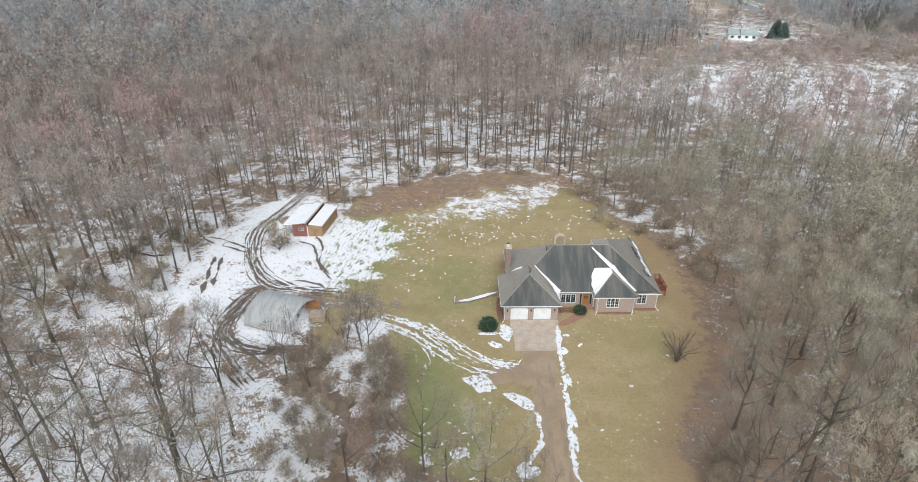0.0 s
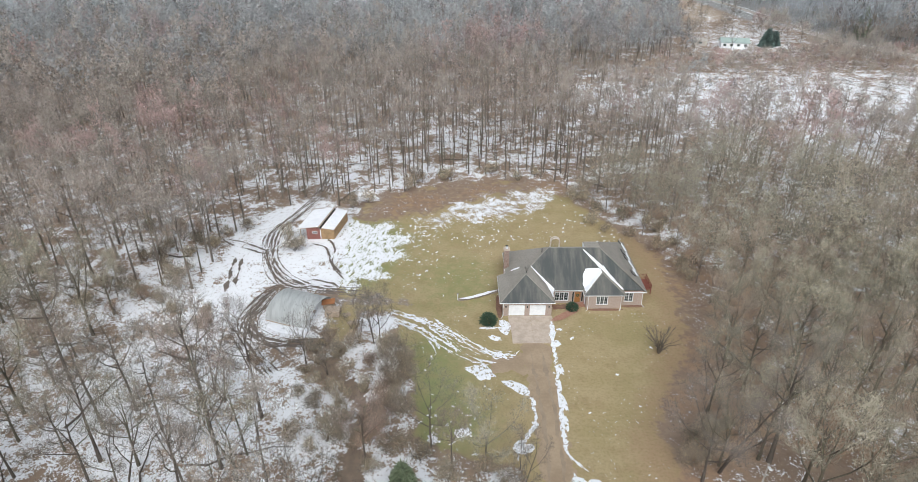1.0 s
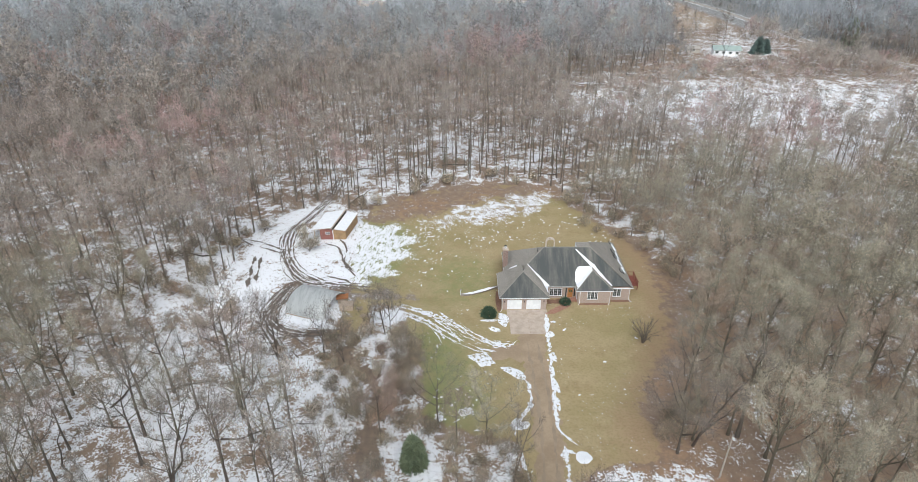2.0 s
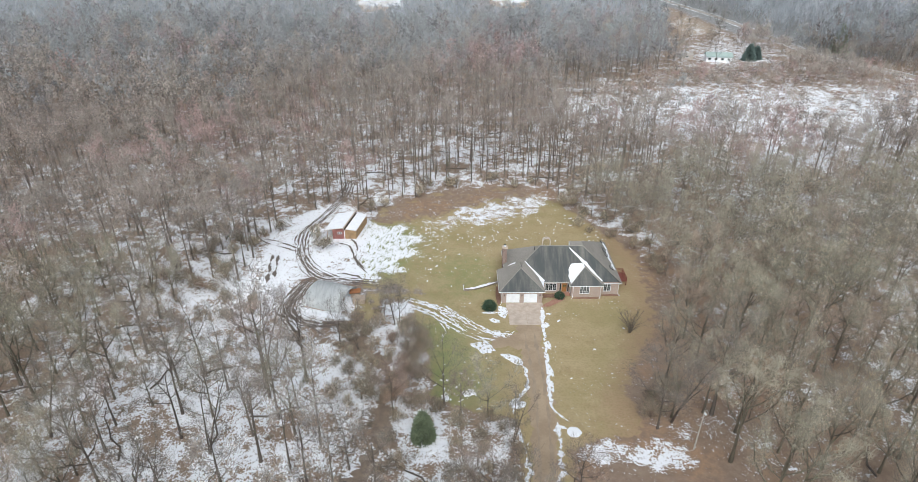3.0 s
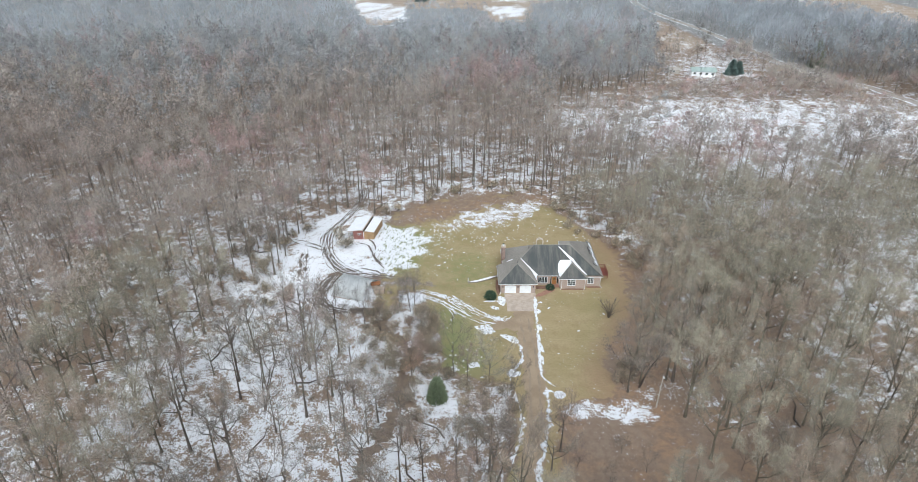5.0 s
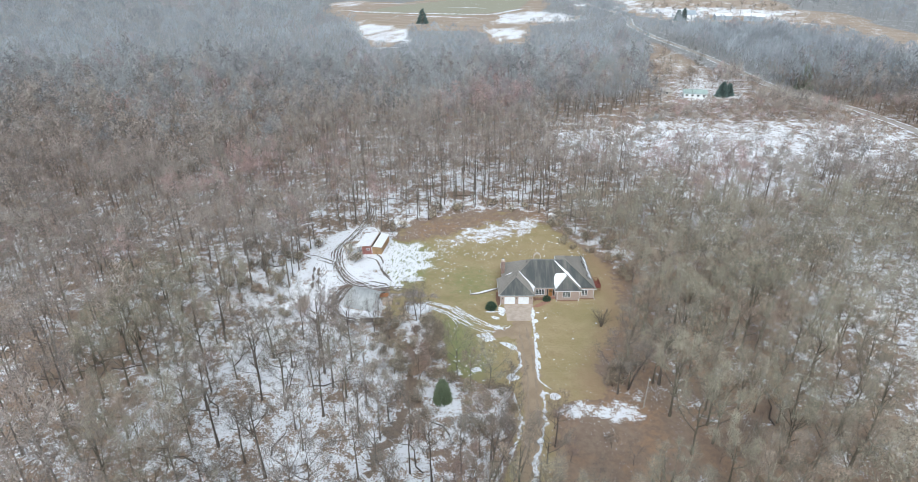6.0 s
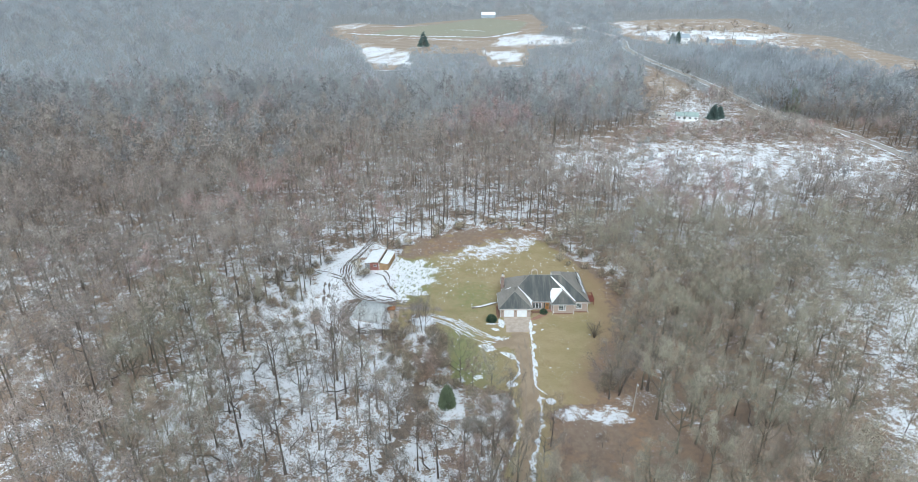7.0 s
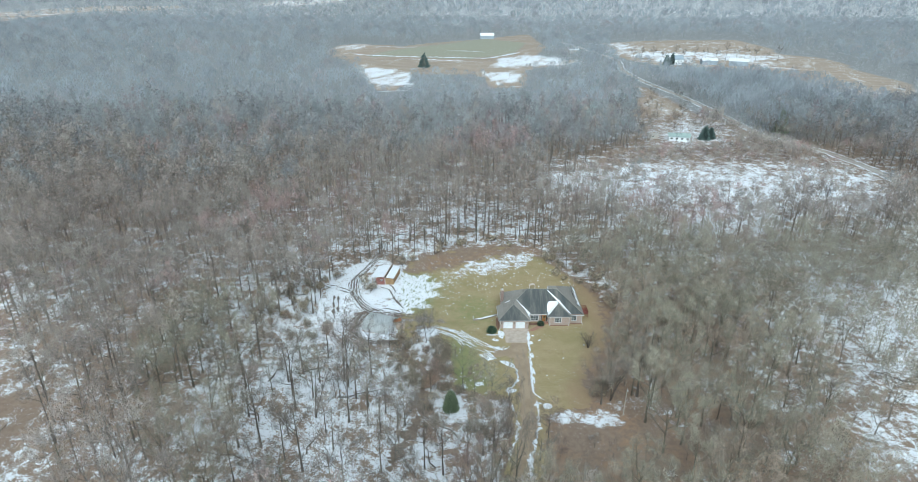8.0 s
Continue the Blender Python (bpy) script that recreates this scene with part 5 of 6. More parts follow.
window(house, 22.75, 24.75, WY + 0.05, 0.75, 2.5, 3)
window(house, 27.75, 29.3, EY + 0.05, 0.7, 2.5, 2)
for a, b in ((18.95, 19.2), (20.55, 20.8)):
    part("sidelight", boxed(a, b, MY + 0.1, MY + 0.13, 0.3, 2.2), M_GLASS, house, "narrow glass sidelight")

front_door = part("front_door", boxed(19.4, 20.35, MY + 0.1, MY + 0.16, 0.12, 2.18), M_DOOR_WOOD, house, "stained oak front door")
for i in (0, 1):
    for j in (0, 1, 2):
        part("panel", boxed(19.5 + 0.42 * i, 19.84 + 0.42 * i, MY + 0.08, MY + 0.102, 0.28 + 0.64 * j, 0.80 + 0.64 * j, bevel=0.012), M_DOOR_WOOD, front_door)
ring = bmesh.new()
for k in range(16):
    a = 2 * math.pi * k / 16
    bmesh.ops.create_icosphere(ring, subdivisions=1, radius=0.085, matrix=Matrix.Translation((19.87 + 0.22 * math.cos(a), MY + 0.04, 1.55 + 0.22 * math.sin(a))))
part("wreath", ring, M_NEEDLE, front_door, "round green winter wreath")
part("handle", boxed(20.24, 20.28, MY + 0.03, MY + 0.1, 1.0, 1.22), M_METAL, front_door, "metal door handle")
part("door_step", boxed(18.9, 21.05, MY - 1.2, MY, -0.05, 0.12, bevel=0.02), M_BRICK_PATH, house, "low red brick doorstep")
part("porch_post", boxed(20.98, 21.1, MY - 0.5, MY - 0.38, 0.0, 2.75), M_WHITE, house, "white porch post")

for a, b in DOORS:
    door = part("garage_door", boxed(a, b, GY + 0.12, GY + 0.17, 0.0, 2.2), M_WHITE, house, "closed white sectional garage door")
    for row in range(4):
        for col in range(4):
            wd = (b - a) / 4
            part("panel", boxed(a + col * wd + 0.07, a + (col + 1) * wd - 0.07, GY + 0.095, GY + 0.121, 0.07 + 0.55 * row, 0.07 + 0.55 * row + 0.42, bevel=0.02), M_WHITE, door)
    arch = bmesh.new()
    for s in range(10):
        u0, u1 = s / 10, (s + 1) / 10
        z0, z1 = (2.2 - 0.16 * (2 * u - 1) ** 2 for u in (u0, u1))
        poly(arch, [(a + (b - a) * u0, GY + 0.08, z0), (a + (b - a) * u1, GY + 0.08, z1), (a + (b - a) * u1, GY + 0.08, 2.22), (a + (b - a) * u0, GY + 0.08, 2.22)])
    bmesh.ops.solidify(arch, geom=arch.faces[:], thickness=0.03)
    part("arched_trim", arch, M_BRICK, door)
for x in (7.2, 10.78, 14.4):
    lamp = part("wall_lamp", boxed(x - 0.08, x + 0.08, GY - 0.14, GY, 1.65, 1.95, bevel=0.02), M_DARK, house, "small dark carriage lamp")
    part("lamp_cap", boxed(x - 0.1, x + 0.1, GY - 0.16, GY, 1.96, 2.0), M_DARK, lamp)

# roof: hips of one pitch; each slope a thick slab
def slope(name, pts, thick=0.12):
    # Slopes named south or front take the darker, more streaked shingles.
    worn = "south" in name or "front" in name
    return part(name, slab(pts, thick), M_SHINGLE_STREAKED if worn else M_SHINGLE, house)


X0, X1, YS, YN, RY, RZ = 7.67, 31.35, 80.2, 93.15, 86.65, 7.63
RL, RR = 15.2, 24.18
slope("roof_south_slope", [(X0, YS, EAVE), (X1 - 0.6, YS, EAVE), (X1, 79.55, EAVE), (RR, RY, RZ), (RL, RY, RZ)])
slope("roof_west_slope", [(X0, YS, EAVE), (RL, RY, RZ), (X0, YN, EAVE)])
slope("roof_north_slope", [(X0, YN, EAVE), (RL, RY, RZ), (RR, RY, RZ), (RR, YN, EAVE)])
slope("roof_east_slope", [(X1, 79.55, EAVE), (X1, 96.9, EAVE), (24.1, 88.5, RZ), (RR, RY, RZ)])
slope("roof_rear_slope", [(X1, 96.9, EAVE), (24.2, 96.9, EAVE), (21.6, 88.5, RZ), (24.1, 88.5, RZ)])
slope("roof_rear_top", [(21.6, 86.75, RZ - 0.05), (24.1, 86.75, RZ - 0.05), (24.1, 88.5, RZ), (21.6, 88.5, RZ)])
gable_end = bmesh.new()
gable_face = poly(gable_end, [(21.62, 86.8, RZ - 0.15), (21.62, 88.5, RZ - 0.01), (24.2, 96.85, EAVE + 0.02), (22.98, 92.9, EAVE + 0.02)])
for v in bmesh.ops.extrude_face_region(gable_end, geom=[gable_face])["geom"]:
    if isinstance(v, bmesh.types.BMVert):
        v.co.x += 0.12
bmesh.ops.recalc_face_normals(gable_end, faces=gable_end.faces)
part("gable_end", gable_end, M_SHINGLE, house, "grey shingled gable end")
GX0, GX1, GY0, GA, GZ = 6.2, 15.3, 76.4, (10.75, 80.95), 2.8 + 4.55 * 0.62
top_y = 83.4
slope("garage_roof_front", [(GX0, GY0, EAVE), (GX1, GY0, EAVE), (GA[0], GA[1], GZ)])
slope("garage_roof_west", [(GX0, GY0, EAVE), (GA[0], GA[1], GZ), (GA[0] + 0.1, GA[1] + 0.25, GZ), (GX0, 84.9, EAVE)])
slope("garage_roof_north", [(GX0, 84.9, EAVE), (GA[0] + 0.1, GA[1] + 0.25, GZ), (GA[0] + 0.1, top_y, GZ), (12.5, 84.9, EAVE)])
slope("garage_roof_east", [(GX1, GY0, EAVE), (GX1, YS + 0.05, EAVE), (GA[0] + 0.9, top_y + 0.5, GZ), (GA[0], GA[1], GZ)])
WX0, WX1, WY0, WA = 20.6, 27.5, 78.6, (24.05, 82.0)
WZ = EAVE + 3.45 * PITCH
slope("wing_roof_front", [(WX0, WY0, EAVE), (WX1, WY0, EAVE), (*WA, WZ)])
slope("wing_roof_west", [(WX0, WY0, EAVE), (*WA, WZ), (WA[0], 83.75, WZ), (WX0, YS + 0.1, EAVE)])
slope("wing_roof_east", [(WX1, WY0, EAVE), (WX1, YS + 0.1, EAVE), (WA[0], 83.75, WZ), (*WA, WZ)])


def gutter(pts):
    part("gutter", tube_bm([(x, y, EAVE - 0.02) for x, y in pts], 0.07, 6), M_WHITE, house, "white eaves gutter")


gutter([(GX0, GY0 - 0.04), (GX1, GY0 - 0.04)])
gutter([(GX0 - 0.04, GY0), (GX0 - 0.04, 84.9)])
gutter([(GX1 + 0.04, GY0), (GX1 + 0.04, YS)])
gutter([(GX1, YS - 0.04), (WX0, YS - 0.04)])
gutter([(WX0, WY0 - 0.04), (WX1, WY0 - 0.04)])
gutter([(WX0 - 0.04, WY0), (WX0 - 0.04, YS)])
gutter([(WX1, YS - 0.6), (X1, 79.5)])
gutter([(X1 + 0.04, 79.55), (X1 + 0.04, 96.9)])
gutter([(X0 - 0.04, 85), (X0 - 0.04, YN)])
for x, y, turn in ((21.4, WY - 0.08, -1), (27.0, WY - 0.08, -1), (30.85, EY - 0.08, 1), (6.75, GY - 0.08, -1)):
    part("downspout", tube_bm([(x, y - 0.25, EAVE - 0.1), (x, y, EAVE - 0.45), (x, y, 0.25), (x + 0.1 * turn, y - 0.3, 0.08), (x + 0.35 * turn, y - 0.7, 0.05)], 0.06, 6), M_WHITE, house, "white metal downspout")
for a, b in (((RL, RY, RZ), (RR, RY, RZ)), ((X0, YS, EAVE), (RL, RY, RZ)), ((X0, YN, EAVE), (RL, RY, RZ)), ((X1, 79.55, EAVE), (RR, RY, RZ)), ((GX0, GY0, EAVE), (*GA, GZ)),
             ((GX1, GY0, EAVE), (*GA, GZ)), ((WX0, WY0, EAVE), (*WA, WZ)), ((WX1, WY0, EAVE), (*WA, WZ)), ((24.1, 88.5, RZ), (21.6, 88.5, RZ)), ((24.1, 88.5, RZ), (X1, 96.9, EAVE))):
    part("ridge_cap", tube_bm([(a[0], a[1], a[2] + 0.08), (b[0], b[1], b[2] + 0.08)], 0.1, 6), M_SHINGLE, house)
# chimney with cap, flue and vents
chimney = part("chimney", boxed(7.45, 8.35, 87.2, 88.3, -0.1, 6.7), M_BRICK_DARK, house, "tall brown brick chimney")
part("chimney_cap", boxed(7.33, 8.47, 87.08, 88.42, 6.7, 6.88, bevel=0.03), M_CONCRETE, chimney, "pale concrete chimney cap")
part("flue", tube_bm([(7.9, 87.75, 6.88), (7.9, 87.75, 7.35)], 0.2, 10), M_WHITE, chimney, "pale clay flue")
part("flue_cap", tube_bm([(7.9, 87.75, 7.42), (7.9, 87.75, 7.55)], [0.28, 0.12], 10), M_DARK, chimney, "dark flue cap")
for x, y in ((14.0, 86.2),):
    part("roof_vent", tube_bm([(x, y, 6.4), (x, y, 7.75)], 0.07, 8), M_DARK, house, "dark roof vent pipe")


def on_east(x, y, up=0.0):
    return (x, y, EAVE + PITCH * (X1 - x) + up)


for y0, y1, x0, x1 in ((95.2, 96.2, 30.0, 30.7), (90.6, 92.2, 29.6, 30.5), (83.4, 84.6, 29.6, 30.4), (88.7, 90.1, 29.6, 30.5)):
    lid = part("skylight", slab([on_east(x0, y0, 0.13), on_east(x1, y0, 0.13), on_east(x1, y1, 0.13), on_east(x0, y1, 0.13)], 0.1), M_DARK, house, "dark-framed roof skylight")
    part("pane", slab([on_east(x0 + 0.12, y0 + 0.12, 0.20), on_east(x1 - 0.12, y0 + 0.12, 0.20), on_east(x1 - 0.12, y1 - 0.12, 0.20), on_east(x0 + 0.12, y1 - 0.12, 0.20)], 0.06), M_METAL, lid)

# snow left in the valleys of the roof
def roof_snow(line, widths, height, along):
    """A tapering bank of snow along a line on a roof slope; height(x, y) is the slope there."""
    c = spline(line, 0.25)
    n = len(c)
    w = np.interp(np.linspace(0, 1, n), np.linspace(0, 1, len(widths)), widths) * (1 + 0.12 * wave(n, 0.25, 0.8, r_ruts))
    d = np.gradient(c, axis=0)
    side = np.stack([-d[:, 1], d[:, 0]], 1) / np.linalg.norm(d, axis=1)[:, None]
    rows = []
    for f, up in ((-1, 0.0), (-0.7, 0.08), (0, 0.12), (0.7, 0.08), (1, 0.0)):
        p = c + side * (f * w / 2)[:, None]
        rows.append([(a, b, height(a, b) + up) for a, b in p])
    v = np.array(rows).transpose(1, 0, 2).reshape(-1, 3)
    tris = []
    for i in range(n - 1):
        for j in range(4):
            k = i * 5 + j
            tris += [(k, k + 5, k + 6), (k, k + 6, k + 1)]
    tagged(new("roof_snow", mesh_np("roof_snow", v, np.array(tris), [M_SNOW], smooth=True)), along, "snow", "snow on the roof")


def south(x, y):
    return EAVE + (RZ - EAVE) / (RY - YS) * (y - YS) + 0.17


def wing_east(x, y):
    return EAVE + PITCH * (WX1 - x) + 0.16


def wing_west(x, y):
    return EAVE + PITCH * (x - WX0) + 0.16


roof_snow([(21.3, 86.2), (22.7, 84.9), (24.3, 83.4)], [0.15, 0.45, 0.65], south, "strip of snow lying down the shingled roof slope")
roof_snow([(24.3, 83.6), (25.7, 81.8), (27.5, 80.1)], [0.65, 0.6, 0.4], lambda x, y: max(south(x, y), wing_east(x, y)), "strip of snow in a roof valley")
roof_snow([(11.9, 83.7), (13.2, 82.1), (14.3, 80.9), (15.1, 79.8)], [0.15, 0.6, 1.1, 1.5], lambda x, y: max(south(x, y), EAVE + 0.62 * (GX1 - x) + 0.16), "wedge of snow in the valley above the garage")
roof_snow([(15.1, 80.2), (15.15, 78.9), (15.25, 77.8)], [1.0, 0.5, 0.15], lambda x, y: EAVE + 0.62 * max(GX1 - x, 0) + 0.16, "thin snow tail along the garage eave")
bm = bmesh.new()
nx_, ny_ = 16, 16
for i in range(nx_):
    for j in range(ny_):
        u0, v0 = i / nx_, j / ny_
        cells = []
        for u, v in ((u0, v0), (u0 + 1 / nx_, v0), (u0 + 1 / nx_, v0 + 1 / ny_), (u0, v0 + 1 / ny_)):
            y = 79.0 + 4.3 * v
            hip = WX0 + max(0, min(3.45, y - WY0))
            x_in = min(hip, 24.0)
            lo = 20.78 + 0.10 * math.sin(9 * v) + 0.06 * math.sin(23 * v) + 0.6 * max(0, v - 0.86) / 0.14
            x = lo + (x_in - lo) * u
            cells.append((x, y, max(wing_west(x, y), south(x, y)) + 0.10 * min(1, 6 * u, 6 * (1 - u) + 0.2, 6 * v + 0.1)))
        poly(bm, cells)
bmesh.ops.remove_doubles(bm, verts=bm.verts, dist=0.002)
drift = part("roof_snow", bm, M_SNOW, None, smooth=True)
tagged(drift, "broad white patch of snow on the wing's roof slope", "snow", "snow on the roof")
roof_snow([(7.9, 85.0), (8.8, 84.9), (10.0, 84.8)], [0.8, 1.3, 0.5], lambda x, y: max(EAVE + PITCH * (x - X0), EAVE + 0.62 * (84.9 - y)) + 0.24, "small bank of snow where two roofs meet")
for line in ([(30.9, 92.4), (30.6, 91.0), (30.9, 89.5)], [(30.6, 89.4), (30.5, 88.3), (30.9, 86.6)], [(30.9, 86.4), (30.6, 85.4), (30.9, 84.0)], [(30.6, 95.8), (30.8, 94.3), (31.0, 92.8)]):
    roof_snow(line, [0.3, 0.8, 0.5], lambda x, y: EAVE + PITCH * (X1 - x) + 0.17, "melting snow along the eastern eave")

# ---- round the house ----
deck = empty("deck", pose(32.2, 85.5, 0), "small raised red-stained wooden deck with railing", "deck")
for i in range(9):
    part("plank", boxed(31.0, 33.4, 83.3 + 0.4 * i, 83.66 + 0.4 * i, 0.92, 0.97), M_RED_WOOD, deck)
for x in (31.05, 33.35):
    for y in (83.35, 85.1, 86.85):
        if x > 32 or y > 86 or y < 84:
            part("post", boxed(x - 0.06, x + 0.06, y - 0.06, y + 0.06, -0.1, 2.0), M_RED_WOOD, deck)
for a, b in (((31.05, 83.35), (33.35, 83.35)), ((33.35, 83.35), (33.35, 86.85)), ((31.05, 86.85), (33.35, 86.85))):
    for z in (1.12, 1.95):
        part("rail", tube_bm([(*a, z), (*b, z)], 0.05, 4), M_RED_WOOD, deck)
    n = int(math.dist(a, b) / 0.22)
    for k in range(1, n):
        x, y = a[0] + (b[0] - a[0]) * k / n, a[1] + (b[1] - a[1]) * k / n
        part("baluster", boxed(x - 0.02, x + 0.02, y - 0.02, y + 0.02, 1.12, 1.95), M_RED_WOOD, deck)

apron = tagged(new("driveway_apron"), "weathered pink-grey concrete apron before the garage", "driveway", kind="structure")
for x0, x1 in ((7.6, 11.3), (11.33, 15.0)):
    for y0, y1 in ((69.4, 73.1), (73.13, 76.75)):
        part("slab", boxed(x0 + (0.25 if x0 < 9 else 0) * (y0 < 72), x1 - (0.6 if x1 > 14 else 0) * (y0 < 72), y0, y1, -0.1, 0.05, bevel=0.015), M_CONCRETE, apron)

path = ribbon([(14.6, 75.3), (16.0, 76.0), (17.7, 77.2), (19.1, 78.3), (19.9, 79.6)], 1.35, 0.05, 0, 0.085, r_ruts)
tagged(new("brick_path", mesh_np("brick_path", *path, [M_BRICK_PATH])), "curved red brick path to the front door", "path", kind="structure")
beds = [blob(16.8, 79.4, 1.5, 0.8, 0, 0.02, r_ruts), blob(24.2, 78.5, 3.2, 0.35, 0, 0.02, r_ruts, rough=0.1), blob(29.3, 79.5, 2.0, 0.4, 0, 0.02, r_ruts, rough=0.1), blob(6.2, 79.5, 0.5, 3.4, 0, 0.02, r_ruts, rough=0.12)]
tagged(new("mulch_bed", mesh_np("mulch_bed", *join(beds), [M_MULCH])), "reddish mulch beds along the house walls", "garden bed", kind="stuff")

# retaining wall of stones with a snowy top
wall_line = spline([(-0.9, 81.4), (1.5, 81.9), (4.2, 83.2), (6.4, 84.3)], 0.55)
retaining = empty("retaining_wall", pose(2.8, 82.6, 0), "low curved stone retaining wall capped with snow", "garden wall")
for i in range(len(wall_line) - 1):
    a, b = wall_line[i], wall_line[i + 1]
    t_ = math.atan2(b[1] - a[1], b[0] - a[0])
    for row in range(2):
        bm = boxed(-0.27, 0.27, -0.2, 0.2, 0, 0.24, bevel=0.03)
        bmesh.ops.transform(bm, matrix=Matrix.Translation(((a[0] + b[0]) / 2 + 0.02 * row, (a[1] + b[1]) / 2, -0.05 + 0.25 * row)) @ Matrix.Rotation(t_, 4, "Z"), verts=bm.verts)
        part("stone", bm, M_STONE, retaining)
v_, f_ = ribbon([(-0.7, 81.2), (1.5, 81.7), (4.2, 83.0), (6.3, 84.0)], 0.7, 0.15, 0, 0.50, r_ruts)
tagged(new("wall_snow", mesh_np("wall_snow", v_, f_, [M_SNOW])), "line of snow lying on the stone wall", "snow")
lantern = empty("lamp_post", pose(-0.9, 81.6, 0), "short white garden lamp post at the wall's end", "lamp post")
part("post", tube_bm([(-0.9, 81.6, 0), (-0.9, 81.6, 1.0)], 0.06, 8), M_WHITE, lantern)
part("lantern", boxed(-1.03, -0.77, 81.47, 81.73, 1.0, 1.3, bevel=0.04), M_WHITE, lantern)
part("cap", tube_bm([(-0.9, 81.6, 1.3), (-0.9, 81.6, 1.42)], [0.2, 0.03], 8), M_STONE, lantern)

# garden arch behind the house
arbor = empty("garden_arch", pose(18.6, 99.9, 0), "weathered wooden garden arch on the back lawn", "garden arch")
for y in (99.6, 100.3):
    pts = [(17.7, y, 0), (17.7, y, 1.7)] + [(18.6 - 0.9 * math.cos(a), y, 1.7 + 0.75 * math.sin(a)) for a in np.linspace(0.2, math.pi - 0.2, 9)] + [(19.5, y, 1.7), (19.5, y, 0)]
    part("hoop", tube_bm(pts, 0.1, 6), M_PINK, arbor)
for a in np.linspace(0.0, math.pi, 10):
    x, z = 18.6 - 0.9 * math.cos(a), 1.7 + 0.75 * math.sin(a)
    part("crossbar", boxed(x - 0.05, x + 0.05, 99.5, 100.4, z - 0.03, z + 0.05), M_PINK, arbor)


# evergreens
def needles(r, height, width, tiers, per, leaf, taper=1.0):
    v = []
    for i in range(tiers):
        u = (i + r.uniform(0, 0.6)) / tiers
        rad = width * ((1 - u) ** taper + 0.03) if taper < 2 else width * math.sqrt(max(0.02, 1 - (2 * u - 0.9) ** 2))
        n = int(per * (0.35 + rad / width))
        a = r.uniform(0, 6.283, n)
        rr = rad * np.sqrt(r.uniform(0.2, 1.0, n)) * r.uniform(0.8, 1.12, n)
        start = np.stack([rr * np.cos(a), rr * np.sin(a), np.full(n, u * height) + r.normal(0, 0.06 * height, n) - 0.15 * rr], 1)
        start[:, 2] = np.maximum(start[:, 2], 0.05)
        way = np.stack([np.cos(a), np.sin(a), r.uniform(-0.4, 0.6, n)], 1) + r.normal(0, 0.35, (n, 3))
        v.append(spikes(start, way, leaf * r.uniform(0.6, 1.3, n), np.full(n, leaf * 0.55), r))
    return join(v)


def evergreen(kind, x, y, height, width, tiers, per, leaf, mat, label, category, taper=1.0):
    base = empty(kind, pose(x, y, float(land(x, y)) - 0.05), label, category)
    t = new("trunk", mesh_np("trunk", *tube(np.array([(0, 0, 0), (0, 0, height * 0.5), (0, 0, height * 0.92)]), np.array([0.02, 0.012, 0.004]) * height, 6), [M_BARK]))
    t.parent = base
    c = new("foliage", mesh_np("foliage", *needles(r_tree, height, width, tiers, per, leaf, taper), [mat]))
    c.parent = base


evergreen("evergreen_shrub", 4.2, 74.6, 2.1, 1.35, 9, 170, 0.32, M_NEEDLE, "dense dark green evergreen shrub with snow at its foot", "shrub", 3)
evergreen("evergreen_shrub", 18.7, 78.6, 1.5, 1.0, 8, 150, 0.25, M_NEEDLE, "rounded dark green evergreen shrub by the front door", "shrub", 3)
evergreen("conifer", -7.2, 41.0, 4.9, 1.8, 18, 240, 0.42, M_NEEDLE_PALE, "bushy grey-green cedar standing in the snow", "conifer", 0.45)
evergreen("spruce", 148, 298, 8, 3.4, 18, 130, 1.1, M_SPRUCE_HAZED, "dark spruce beside a distant house", "conifer", 0.8)
evergreen("spruce", 153, 301, 6.5, 2.8, 16, 110, 1.1, M_SPRUCE_HAZED, "dark spruce beside a distant house", "conifer", 0.8)
evergreen("spruce", -37.5 * 1.126 + 1, 618, 14, 6, 14, 70, 1.8, M_SPRUCE_HAZED, "lone dark spruce in a far field", "conifer", 0.8)
evergreen("spruce", 232, 640, 11, 4, 12, 60, 1.6, M_SPRUCE_HAZED, "dark spruce by a farmhouse", "conifer", 0.8)
evergreen("spruce", 240, 645, 12, 4, 12, 60, 1.6, M_SPRUCE_HAZED, "dark spruce by a farmhouse", "conifer", 0.8)
evergreen("pine", 205, 318, 14, 5, 14, 90, 1.3, M_NEEDLE_PALE, "tall pale green pine at the road", "conifer", 0.8)

# ---- the shed ----
shed = empty("shed", pose(-30, 108, 0), "red and tan wooden shed with a snow-covered lean-to roof", "shed")
AX, BX, CX, SY0, SY1 = -33.6, -29.3, -26.6, 104.2, 112.6


def skew(y):
    return 0.17 * (y - SY0)


def skewed(bm):
    for v in bm.verts:
        v.co.x += skew(v.co.y)
    return bm


part("front_wall", skewed(boxed(-32.2, BX, SY0, SY0 + 0.12, -0.1, 2.5)), M_RED_BARN, shed)
part("front_wall", skewed(boxed(BX, CX, SY0 + 0.01, SY0 + 0.13, -0.1, 2.3)), M_TAN_WOOD, shed, "tan plywood wall of the lean-to")
part("side_wall", skewed(boxed(CX - 0.12, CX, SY0, SY1, -0.1, 2.1)), M_TAN_WOOD, shed, "tan plywood wall of the lean-to")
